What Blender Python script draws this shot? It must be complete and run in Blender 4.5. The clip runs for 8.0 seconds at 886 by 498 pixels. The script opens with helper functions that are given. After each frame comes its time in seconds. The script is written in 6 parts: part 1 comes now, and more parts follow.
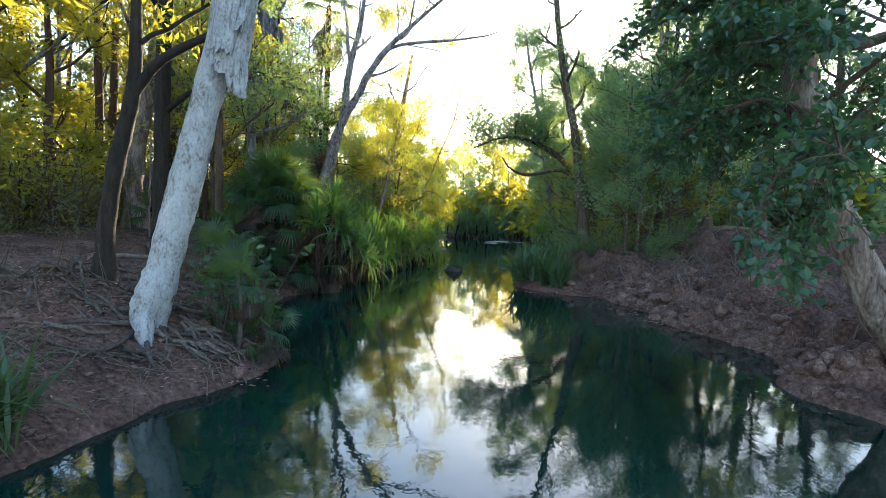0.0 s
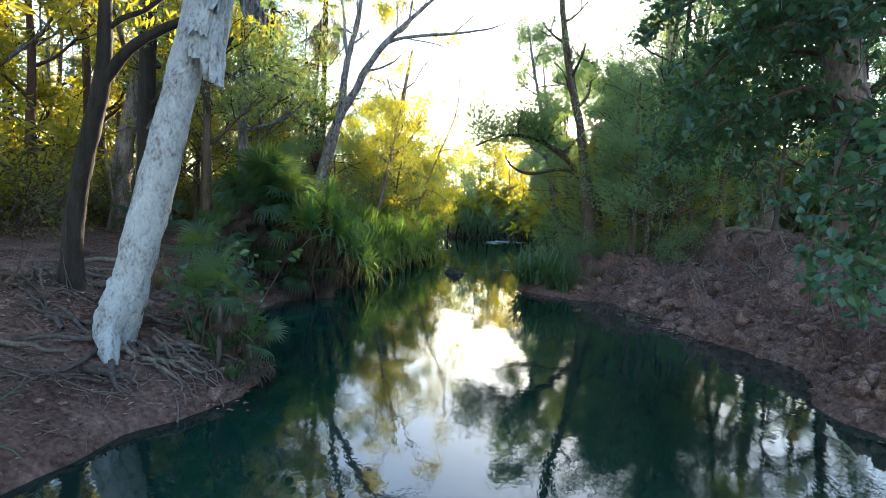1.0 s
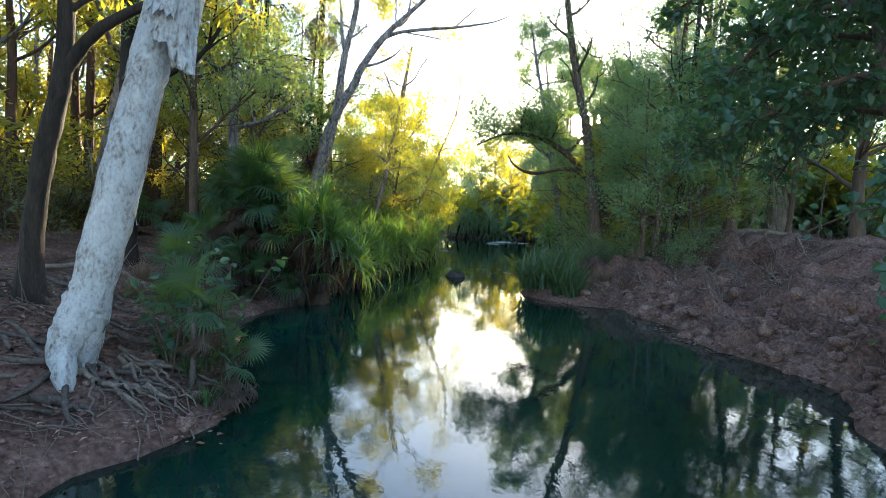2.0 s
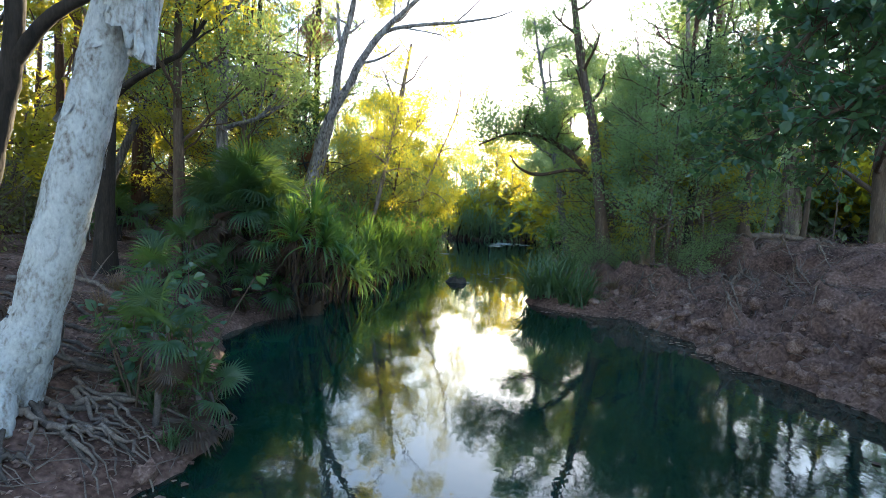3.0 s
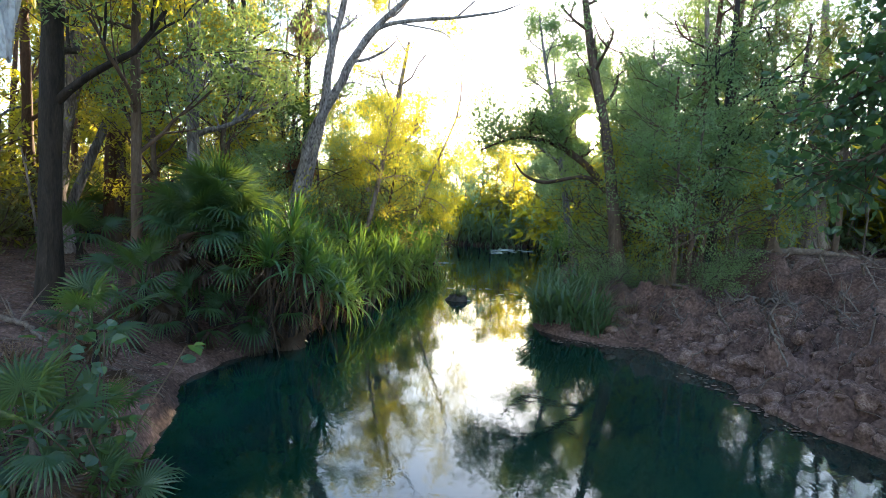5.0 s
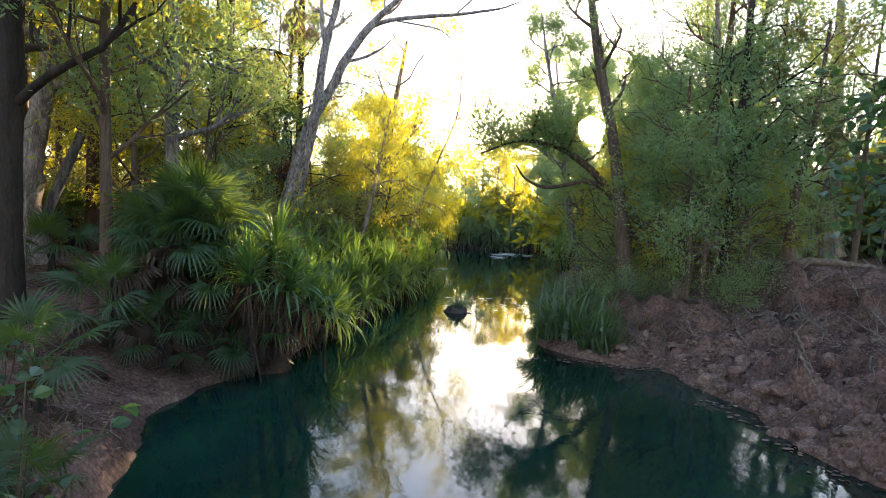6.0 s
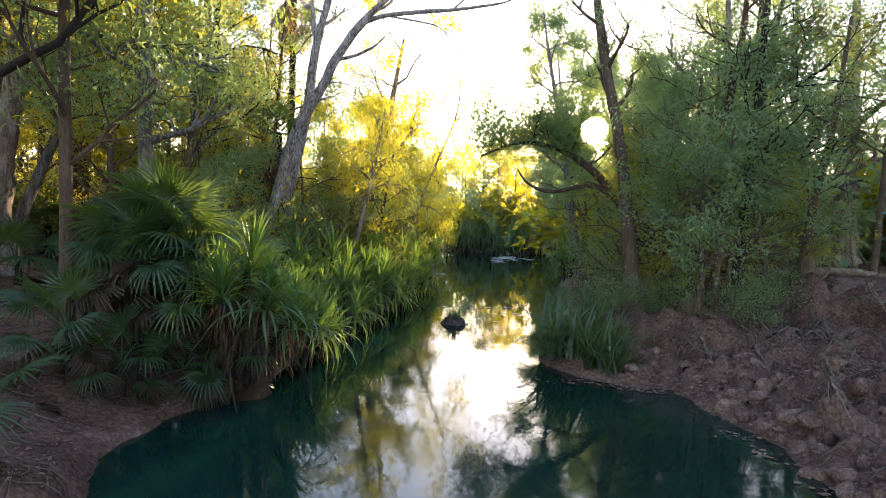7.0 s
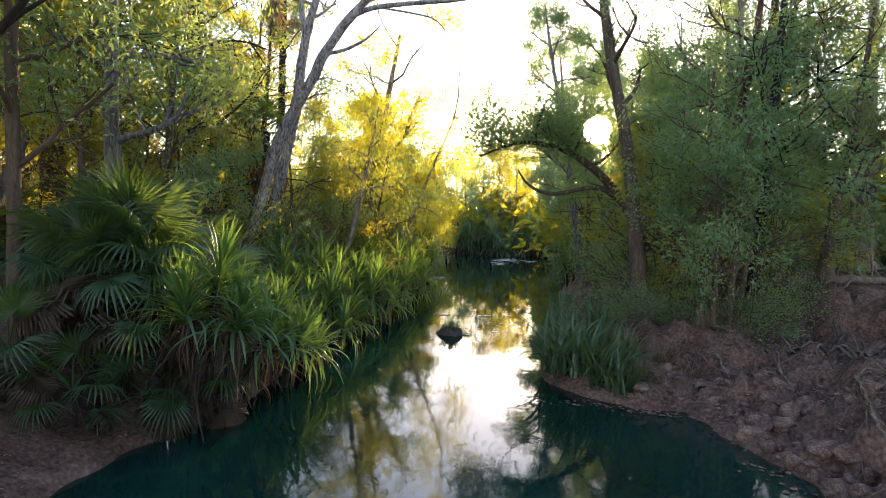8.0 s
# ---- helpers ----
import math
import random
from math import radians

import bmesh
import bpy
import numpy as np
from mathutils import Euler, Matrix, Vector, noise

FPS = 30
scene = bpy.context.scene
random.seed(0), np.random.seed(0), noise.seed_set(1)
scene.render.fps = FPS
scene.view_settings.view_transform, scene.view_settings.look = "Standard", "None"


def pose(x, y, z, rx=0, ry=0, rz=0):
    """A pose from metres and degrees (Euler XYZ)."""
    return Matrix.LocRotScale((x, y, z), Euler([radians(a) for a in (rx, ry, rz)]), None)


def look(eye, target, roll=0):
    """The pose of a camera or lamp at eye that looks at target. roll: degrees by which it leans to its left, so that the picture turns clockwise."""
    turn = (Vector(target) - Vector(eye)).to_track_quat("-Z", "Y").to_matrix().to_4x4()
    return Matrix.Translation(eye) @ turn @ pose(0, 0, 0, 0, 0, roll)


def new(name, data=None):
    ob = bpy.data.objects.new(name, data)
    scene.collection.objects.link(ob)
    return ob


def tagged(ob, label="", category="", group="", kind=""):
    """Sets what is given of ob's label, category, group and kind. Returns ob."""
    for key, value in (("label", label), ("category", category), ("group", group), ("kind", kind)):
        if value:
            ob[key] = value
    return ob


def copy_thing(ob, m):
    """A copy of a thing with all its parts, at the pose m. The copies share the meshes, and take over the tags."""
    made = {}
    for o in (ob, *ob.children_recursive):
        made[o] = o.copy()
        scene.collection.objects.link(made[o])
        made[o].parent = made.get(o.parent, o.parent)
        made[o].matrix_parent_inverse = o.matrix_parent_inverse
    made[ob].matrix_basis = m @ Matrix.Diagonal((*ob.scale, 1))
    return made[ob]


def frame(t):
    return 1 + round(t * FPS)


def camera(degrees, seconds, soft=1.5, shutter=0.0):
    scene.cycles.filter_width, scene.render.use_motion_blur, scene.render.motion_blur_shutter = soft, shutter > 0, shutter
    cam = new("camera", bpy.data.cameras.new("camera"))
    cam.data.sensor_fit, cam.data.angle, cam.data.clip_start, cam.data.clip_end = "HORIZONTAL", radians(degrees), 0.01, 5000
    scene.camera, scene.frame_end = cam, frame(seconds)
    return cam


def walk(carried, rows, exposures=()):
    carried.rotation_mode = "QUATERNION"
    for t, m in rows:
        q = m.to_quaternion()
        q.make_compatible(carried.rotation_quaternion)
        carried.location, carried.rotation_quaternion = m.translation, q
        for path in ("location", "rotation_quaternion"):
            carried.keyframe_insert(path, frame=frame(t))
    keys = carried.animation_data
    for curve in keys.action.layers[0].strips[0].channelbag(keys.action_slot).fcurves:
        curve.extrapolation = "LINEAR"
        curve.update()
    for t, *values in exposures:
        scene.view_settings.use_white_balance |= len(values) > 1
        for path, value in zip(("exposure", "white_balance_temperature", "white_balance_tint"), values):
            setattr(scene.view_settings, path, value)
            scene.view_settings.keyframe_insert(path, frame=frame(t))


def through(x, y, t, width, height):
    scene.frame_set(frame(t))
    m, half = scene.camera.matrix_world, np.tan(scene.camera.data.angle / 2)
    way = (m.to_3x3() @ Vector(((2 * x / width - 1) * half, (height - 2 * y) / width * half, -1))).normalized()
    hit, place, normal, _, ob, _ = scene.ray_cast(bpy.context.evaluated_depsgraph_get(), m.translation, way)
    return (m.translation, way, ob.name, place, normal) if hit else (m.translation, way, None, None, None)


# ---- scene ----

# ---------------------------------------------------------------- camera
cam = camera(74.2, 8.0, soft=0.5)
PATH = [
    (0, (0.478, 0.311, 2.326), (0.374, 2.305, 2.204), 2.5),
    (0.5, (0.45, 0.713, 2.353), (0.345, 2.706, 2.229), 2.5),
    (1, (0.412, 1.151, 2.367), (0.308, 3.144, 2.242), 2.55),
    (1.5, (0.385, 1.558, 2.385), (0.28, 3.551, 2.259), 2.55),
    (3, (0.284, 2.872, 2.549), (0.179, 4.865, 2.421), 2.6),
    (3.5, (0.235, 3.293, 2.624), (0.131, 5.286, 2.497), 2.6),
    (4, (0.21, 3.747, 2.745), (0.105, 5.74, 2.617), 2.6),
    (4.5, (0.203, 4.164, 2.845), (0.098, 6.157, 2.717), 2.6),
    (6, (0.183, 5.578, 3.125), (0.078, 7.571, 3.002), 2.65),
    (6.5, (0.202, 6.043, 3.232), (0.096, 8.036, 3.109), 2.65),
    (7, (0.239, 6.548, 3.309), (0.131, 8.541, 3.187), 2.65),
    (7.5, (0.272, 7.037, 3.365), (0.162, 9.03, 3.243), 2.65),
    (8, (0.315, 7.548, 3.431), (0.204, 9.541, 3.308), 2.65),
]
walk(cam, [(t, look(eye, target, roll)) for t, eye, target, roll in PATH], [(0, 2.55, 5600, 12), (4.7, 2.7, 5700, 13), (6.2, 2.74, 6400, 23), (6.9, 2.74, 6400, 24), (8, 2.56, 6400, 24)])

# ---------------------------------------------------------------- world and sun
SUN_AZ, SUN_EL = radians(10.6), radians(8.2)
world = bpy.data.worlds.new("sky")
scene.world = world
world.use_nodes = True
wn = world.node_tree.nodes
sky = wn.new("ShaderNodeTexSky")
sky.sky_type = "NISHITA"
sky.sun_disc = False
sky.sun_elevation, sky.sun_rotation = SUN_EL, SUN_AZ
sky.air_density, sky.dust_density, sky.ozone_density = 1.0, 0.5, 1.0
world.node_tree.links.new(sky.outputs[0], wn["Background"].inputs[0])
wn["Background"].inputs[1].default_value = 0.15

sun_way = Vector((math.sin(SUN_AZ) * math.cos(SUN_EL), math.cos(SUN_AZ) * math.cos(SUN_EL), math.sin(SUN_EL)))
sun = new("sun", bpy.data.lights.new("sun", "SUN"))
sun.data.energy, sun.data.angle, sun.data.color = 5.0, radians(0.6), (1.0, 0.78, 0.43)
sun.matrix_world = look(sun_way * 100, (0, 0, 0))
# added glowing ball, oversized to include the sun's glare; lets the lamp through
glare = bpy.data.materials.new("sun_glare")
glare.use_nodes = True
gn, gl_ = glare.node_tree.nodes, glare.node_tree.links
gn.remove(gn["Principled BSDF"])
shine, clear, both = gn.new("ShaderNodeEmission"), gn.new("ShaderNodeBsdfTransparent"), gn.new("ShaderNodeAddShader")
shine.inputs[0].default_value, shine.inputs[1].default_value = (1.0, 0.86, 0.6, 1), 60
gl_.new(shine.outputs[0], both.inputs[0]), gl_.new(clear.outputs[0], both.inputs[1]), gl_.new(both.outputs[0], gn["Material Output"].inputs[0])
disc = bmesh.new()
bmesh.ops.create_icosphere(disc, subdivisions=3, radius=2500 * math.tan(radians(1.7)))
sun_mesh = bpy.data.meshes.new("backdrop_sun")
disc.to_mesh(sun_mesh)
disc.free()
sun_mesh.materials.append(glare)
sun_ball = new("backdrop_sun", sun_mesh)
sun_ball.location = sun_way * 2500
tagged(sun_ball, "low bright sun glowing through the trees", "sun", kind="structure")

# ---------------------------------------------------------------- materials
def node_mat(name):
    m = bpy.data.materials.new(name)
    m.use_nodes = True
    return m, m.node_tree.nodes, m.node_tree.links


def ramp(nodes, stops):
    r = nodes.new("ShaderNodeValToRGB")
    while len(r.color_ramp.elements) < len(stops):
        r.color_ramp.elements.new(0.5)
    for e, (p, c) in zip(r.color_ramp.elements, stops):
        e.position, e.color = p, (*c, 1)
    return r


def surface(name, stops, scale=6.0, fine=60.0, rough=0.8, bump=0.3, stretch=(1, 1, 1), mix=0.4, distance=0.02, warp=0.6):
    """Two scales of noise through a colour ramp, with relief from both."""
    m, n, l = node_mat(name)
    p = n["Principled BSDF"]
    co, mp = n.new("ShaderNodeTexCoord"), n.new("ShaderNodeMapping")
    mp.inputs["Scale"].default_value = stretch
    l.new(co.outputs["Object"], mp.inputs[0])
    a, b = n.new("ShaderNodeTexNoise"), n.new("ShaderNodeTexNoise")
    a.inputs["Scale"].default_value, a.inputs["Detail"].default_value, a.inputs["Distortion"].default_value = scale, 5, warp
    b.inputs["Scale"].default_value, b.inputs["Detail"].default_value = fine, 4
    l.new(mp.outputs[0], a.inputs[0]), l.new(mp.outputs[0], b.inputs[0])
    mx = n.new("ShaderNodeMix")
    mx.inputs[0].default_value = mix
    l.new(a.outputs[0], mx.inputs[2]), l.new(b.outputs[0], mx.inputs[3])
    r = ramp(n, stops)
    l.new(mx.outputs[0], r.inputs[0]), l.new(r.outputs[0], p.inputs["Base Color"])
    p.inputs["Roughness"].default_value = rough
    p.inputs["Specular IOR Level"].default_value = 0.25
    bp = n.new("ShaderNodeBump")
    bp.inputs["Strength"].default_value, bp.inputs["Distance"].default_value = bump, distance
    l.new(mx.outputs[0], bp.inputs["Height"]), l.new(bp.outputs[0], p.inputs["Normal"])
    return m


def leaf_mat(name, stops, through=(0.25, 0.32, 0.03), share=0.4, gloss=0.08, rough=0.4):
    """A leaf: diffuse above, light coming through, a thin sheen; each blade has its own tone."""
    m, n, l = node_mat(name)
    n.remove(n["Principled BSDF"])
    out = n["Material Output"]
    g = n.new("ShaderNodeNewGeometry")
    oi = n.new("ShaderNodeObjectInfo")
    co, cloud = n.new("ShaderNodeTexCoord"), n.new("ShaderNodeTexNoise")
    cloud.inputs["Scale"].default_value, cloud.inputs["Detail"].default_value = 0.9, 2
    l.new(co.outputs["Object"], cloud.inputs[0])
    blade_tone, thing_tone, ad = n.new("ShaderNodeMath"), n.new("ShaderNodeMath"), n.new("ShaderNodeMath")
    for nd, k in ((blade_tone, 0.42), (thing_tone, 0.25)):
        nd.operation = "MULTIPLY_ADD"
        nd.inputs[1].default_value = k
    l.new(g.outputs["Random Per Island"], blade_tone.inputs[0]), l.new(cloud.outputs[0], blade_tone.inputs[2])
    l.new(oi.outputs["Random"], thing_tone.inputs[0]), l.new(blade_tone.outputs[0], thing_tone.inputs[2])
    ad.operation = "SUBTRACT"
    ad.inputs[1].default_value = 0.33
    l.new(thing_tone.outputs[0], ad.inputs[0])
    r = ramp(n, stops)
    l.new(ad.outputs[0], r.inputs[0])
    d, t, gl = n.new("ShaderNodeBsdfDiffuse"), n.new("ShaderNodeBsdfTranslucent"), n.new("ShaderNodeBsdfGlossy")
    gl.inputs["Roughness"].default_value = rough
    tint = n.new("ShaderNodeMix")
    tint.data_type = "RGBA"
    tint.inputs[0].default_value = 0.65
    tint.inputs[7].default_value = (*through, 1)
    l.new(r.outputs[0], tint.inputs[6])
    l.new(r.outputs[0], d.inputs[0]), l.new(tint.outputs[2], t.inputs[0])
    m1, m2 = n.new("ShaderNodeMixShader"), n.new("ShaderNodeMixShader")
    m1.inputs[0].default_value, m2.inputs[0].default_value = share, gloss
    l.new(d.outputs[0], m1.inputs[1]), l.new(t.outputs[0], m1.inputs[2])
    l.new(m1.outputs[0], m2.inputs[1]), l.new(gl.outputs[0], m2.inputs[2])
    l.new(m2.outputs[0], out.inputs[0])
    return m


M_SOIL = surface("soil", [(0.34, (0.03, 0.016, 0.012)), (0.48, (0.1, 0.056, 0.045)), (0.58, (0.165, 0.098, 0.08)), (0.72, (0.3, 0.2, 0.17))], 1.1, 16, 0.95, 0.7, mix=0.5, distance=0.05)
M_CLOD = surface("dry_earth", [(0.32, (0.05, 0.027, 0.022)), (0.5, (0.15, 0.088, 0.072)), (0.68, (0.32, 0.22, 0.19))], 5.0, 30, 0.95, 1.0, mix=0.5, distance=0.04)
M_PAPER = surface("paperbark", [(0.32, (0.07, 0.058, 0.05)), (0.4, (0.25, 0.225, 0.215)), (0.5, (0.38, 0.375, 0.39)), (0.66, (0.5, 0.49, 0.5))], 4.5, 34, 0.8, 1.0, (1, 1, 0.6), 0.45, 0.035, 1.4)
M_PAPER_PINK = surface("weathered_paperbark", [(0.34, (0.05, 0.035, 0.03)), (0.5, (0.2, 0.15, 0.13)), (0.68, (0.42, 0.35, 0.32))], 5, 30, 0.85, 0.8, (1, 1, 0.25), 0.4, 0.03)
# near-black bark, for the charred tree and for other dark stems
M_DARK = surface("charred_bark", [(0.3, (0.012, 0.010, 0.009)), (0.6, (0.04, 0.03, 0.026)), (0.8, (0.09, 0.065, 0.05))], 9, 50, 0.9, 0.9, (1, 1, 0.2), 0.4, 0.02)
M_BROWN = surface("brown_bark", [(0.3, (0.045, 0.03, 0.022)), (0.55, (0.11, 0.075, 0.055)), (0.75, (0.19, 0.14, 0.11))], 8, 45, 0.9, 0.9, (1, 1, 0.2), 0.4, 0.02)
M_REDBARK = surface("reddish_bark", [(0.3, (0.045, 0.024, 0.016)), (0.55, (0.12, 0.066, 0.044)), (0.75, (0.21, 0.13, 0.09))], 8, 45, 0.9, 0.9, (1, 1, 0.2), 0.4, 0.02)
M_PALE = surface("pale_bark", [(0.34, (0.06, 0.045, 0.038)), (0.5, (0.2, 0.155, 0.135)), (0.68, (0.36, 0.3, 0.27))], 6, 35, 0.85, 0.8, (1, 1, 0.2), 0.4, 0.025)
M_GREYBARK = surface("grey_bark", [(0.34, (0.045, 0.04, 0.042)), (0.5, (0.14, 0.125, 0.13)), (0.66, (0.3, 0.275, 0.275))], 10, 34, 0.9, 1.0, (1, 1, 0.14), 0.45, 0.04)
M_SMOOTH = surface("smooth_gum_bark", [(0.36, (0.05, 0.038, 0.034)), (0.46, (0.17, 0.14, 0.132)), (0.56, (0.3, 0.255, 0.24)), (0.68, (0.46, 0.41, 0.39))], 5, 22, 0.85, 1.0, (1, 1, 0.4), 0.55, 0.04)
M_DRIFT = surface("driftwood", [(0.3, (0.07, 0.05, 0.042)), (0.55, (0.17, 0.13, 0.11)), (0.8, (0.3, 0.255, 0.225))], 12, 60, 0.9, 0.5, (1, 1, 1), 0.4, 0.01)
M_ROOT = surface("root_bark", [(0.3, (0.035, 0.028, 0.025)), (0.55, (0.1, 0.078, 0.068)), (0.78, (0.22, 0.18, 0.16))], 12, 60, 0.9, 0.7, (1, 1, 1), 0.4, 0.01)
M_SCUM = surface("pale_scum", [(0.3, (0.2, 0.2, 0.17)), (0.6, (0.42, 0.43, 0.38)), (0.8, (0.6, 0.6, 0.55))], 6, 40, 0.8, 0.2)
M_ROCK = surface("dark_stone", [(0.3, (0.03, 0.026, 0.024)), (0.6, (0.09, 0.075, 0.065)), (0.8, (0.16, 0.13, 0.11))], 4, 25, 0.85, 0.8)

L_EUC = leaf_mat("gum_leaf", [(0.0, (0.035, 0.055, 0.015)), (0.5, (0.068, 0.095, 0.022)), (1.0, (0.125, 0.14, 0.028))], (0.9, 0.76, 0.02), 0.58, 0.04)
L_TEAL = leaf_mat("blue_green_leaf", [(0.0, (0.045, 0.11, 0.055)), (0.5, (0.08, 0.165, 0.085)), (1.0, (0.12, 0.21, 0.105))], (0.5, 0.6, 0.09), 0.47, 0.05)
L_DARK = leaf_mat("dark_leaf", [(0.0, (0.02, 0.042, 0.016)), (0.6, (0.04, 0.075, 0.025)), (1.0, (0.075, 0.11, 0.03))], (0.5, 0.4, 0.03), 0.4)
L_BROAD = leaf_mat("broad_leaf", [(0.0, (0.018, 0.055, 0.038)), (0.6, (0.038, 0.095, 0.062)), (1.0, (0.07, 0.14, 0.068))], (0.2, 0.34, 0.04), 0.35, 0.055, 0.4)
L_PALM = leaf_mat("palm_leaf", [(0.0, (0.012, 0.038, 0.017)), (0.6, (0.025, 0.07, 0.032)), (1.0, (0.055, 0.115, 0.05))], (0.3, 0.42, 0.04), 0.36, 0.04, 0.42)
L_PAND = leaf_mat("pandanus_leaf", [(0.0, (0.009, 0.038, 0.02)), (0.6, (0.02, 0.07, 0.036)), (1.0, (0.042, 0.11, 0.048))], (0.5, 0.8, 0.05), 0.3, 0.05, 0.4)
L_SEDGE = leaf_mat("sedge_leaf", [(0.0, (0.025, 0.06, 0.025)), (0.7, (0.05, 0.1, 0.04)), (1.0, (0.18, 0.16, 0.09))], (0.25, 0.35, 0.05), 0.3, 0.06)
L_DEAD = leaf_mat("dead_frond", [(0.0, (0.09, 0.06, 0.04)), (0.6, (0.2, 0.14, 0.1)), (1.0, (0.36, 0.29, 0.23))], (0.5, 0.3, 0.1), 0.25, 0.03)
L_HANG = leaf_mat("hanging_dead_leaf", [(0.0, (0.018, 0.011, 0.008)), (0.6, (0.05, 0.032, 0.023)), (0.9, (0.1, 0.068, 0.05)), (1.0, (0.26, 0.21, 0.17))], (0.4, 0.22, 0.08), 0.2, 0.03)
L_RUST = leaf_mat("rust_frond", [(0.0, (0.1, 0.035, 0.018)), (1.0, (0.26, 0.1, 0.045))], (0.55, 0.2, 0.06), 0.3, 0.03)
L_LITTER = leaf_mat("litter", [(0.0, (0.03, 0.018, 0.014)), (0.35, (0.1, 0.06, 0.047)), (0.7, (0.27, 0.17, 0.135)), (1.0, (0.55, 0.43, 0.37))], (0.3, 0.18, 0.1), 0.12, 0.04)
# brighter yellow gum leaf: the low sun's gold is put into its colour
L_YELLOW = leaf_mat("sun_gold_leaf", [(0.0, (0.07, 0.13, 0.02)), (0.5, (0.15, 0.2, 0.025)), (1.0, (0.26, 0.27, 0.03))], (0.9, 0.78, 0.02), 0.56, 0.05)
# paler leaf for far plants: the haze of distance is put into its colour
L_FAR = leaf_mat("hazed_leaf", [(0.0, (0.08, 0.15, 0.105)), (0.5, (0.12, 0.2, 0.145)), (1.0, (0.17, 0.25, 0.17))], (0.6, 0.74, 0.26), 0.56, 0.04)


def water_mat():
    m, n, l = node_mat("creek_water")
    p = n["Principled BSDF"]
    p.inputs["Roughness"].default_value = 0.02
    p.inputs["IOR"].default_value = 1.5
    co = n.new("ShaderNodeTexCoord")
    a, b, c = n.new("ShaderNodeTexNoise"), n.new("ShaderNodeTexNoise"), n.new("ShaderNodeTexNoise")
    mp = n.new("ShaderNodeMapping")
    mp.inputs["Scale"].default_value = (1.0, 0.55, 1)
    l.new(co.outputs["Object"], mp.inputs[0])
    for t, s, d in ((a, 2.2, 1), (b, 14.0, 2), (c, 0.35, 3)):
        t.inputs["Scale"].default_value, t.inputs["Detail"].default_value = s, d
        l.new(mp.outputs[0], t.inputs[0])
    ad = n.new("ShaderNodeMath")
    ad.operation = "MULTIPLY_ADD"
    ad.inputs[1].default_value = 0.3
    l.new(b.outputs[0], ad.inputs[0]), l.new(a.outputs[0], ad.inputs[2])
    bp = n.new("ShaderNodeBump")
    bp.inputs["Strength"].default_value, bp.inputs["Distance"].default_value = 0.3, 0.009
    l.new(ad.outputs[0], bp.inputs["Height"]), l.new(bp.outputs[0], p.inputs["Normal"])
    r = ramp(n, [(0.35, (0.001, 0.0135, 0.0115)), (0.65, (0.0026, 0.026, 0.0225))])
    l.new(c.outputs[0], r.inputs[0]), l.new(r.outputs[0], p.inputs["Base Color"])
    return m


M_WATER = water_mat()


# ---------------------------------------------------------------- mesh helpers
def mesh_from(name, verts, faces, material, smooth=False):
    """A mesh from arrays; faces are quads or triangles, all of one width, or a list of such arrays."""
    groups = faces if isinstance(faces, list) else [faces]
    groups = [np.asarray(f, np.int32) for f in groups if len(f)]
    me = bpy.data.meshes.new(name)
    verts = np.asarray(verts, np.float32)
    me.vertices.add(len(verts))
    me.vertices.foreach_set("co", verts.ravel())
    loops = np.concatenate([f.ravel() for f in groups])
    sizes = np.concatenate([np.full(len(f), f.shape[1], np.int32) for f in groups])
    me.loops.add(len(loops))
    me.loops.foreach_set("vertex_index", loops)
    me.polygons.add(len(sizes))
    me.polygons.foreach_set("loop_start", np.concatenate([[0], np.cumsum(sizes)[:-1]]).astype(np.int32))
    me.polygons.foreach_set("loop_total", sizes)
    me.polygons.foreach_set("use_smooth", np.full(len(sizes), smooth))
    me.materials.append(material)
    me.update(calc_edges=True)
    return me


def thing(name, label, category, group="", kind="", at=(0, 0, 0)):
    ob = new(name)
    ob.location = at
    return tagged(ob, label, category, group, kind)


def part(name, mesh, parent, label="", m=None):
    ob = new(name, mesh)
    ob.parent = parent
    if m is not None:
        ob.matrix_basis = m
    return tagged(ob, label) if label else ob


class Build:
    """Gathers vertices and faces of one mesh."""

    def __init__(self):
        self.v, self.f, self.n = [], {}, 0

    def add(self, verts, faces):
        verts, faces = np.asarray(verts, float).reshape(-1, 3), np.asarray(faces, int)
        self.v.append(verts)
        self.f.setdefault(faces.shape[1], []).append(faces + self.n)
        self.n += len(verts)

    def mesh(self, name, material, smooth=False):
        return mesh_from(name, np.concatenate(self.v), [np.concatenate(g) for g in self.f.values()], material, smooth)

    def tris(self):
        return sum(len(g) * (k - 2) for k, gs in self.f.items() for g in gs)


def unit(a):
    return a / np.maximum(np.linalg.norm(a, axis=-1, keepdims=True), 1e-9)


def smooth_path(points, n):
    """n points of a smooth curve through the given ones (Catmull-Rom)."""
    p = np.asarray(points, float)
    p = np.vstack([2 * p[0] - p[1], p, 2 * p[-1] - p[-2]])
    u = np.linspace(0, len(p) - 3 - 1e-6, n)
    i = u.astype(int)
    t = (u - i)[:, None]
    a, b, c, d = p[i], p[i + 1], p[i + 2], p[i + 3]
    return 0.5 * (2 * b + (c - a) * t + (2 * a - 5 * b + 4 * c - d) * t ** 2 + (3 * b - a - 3 * c + d) * t ** 3)


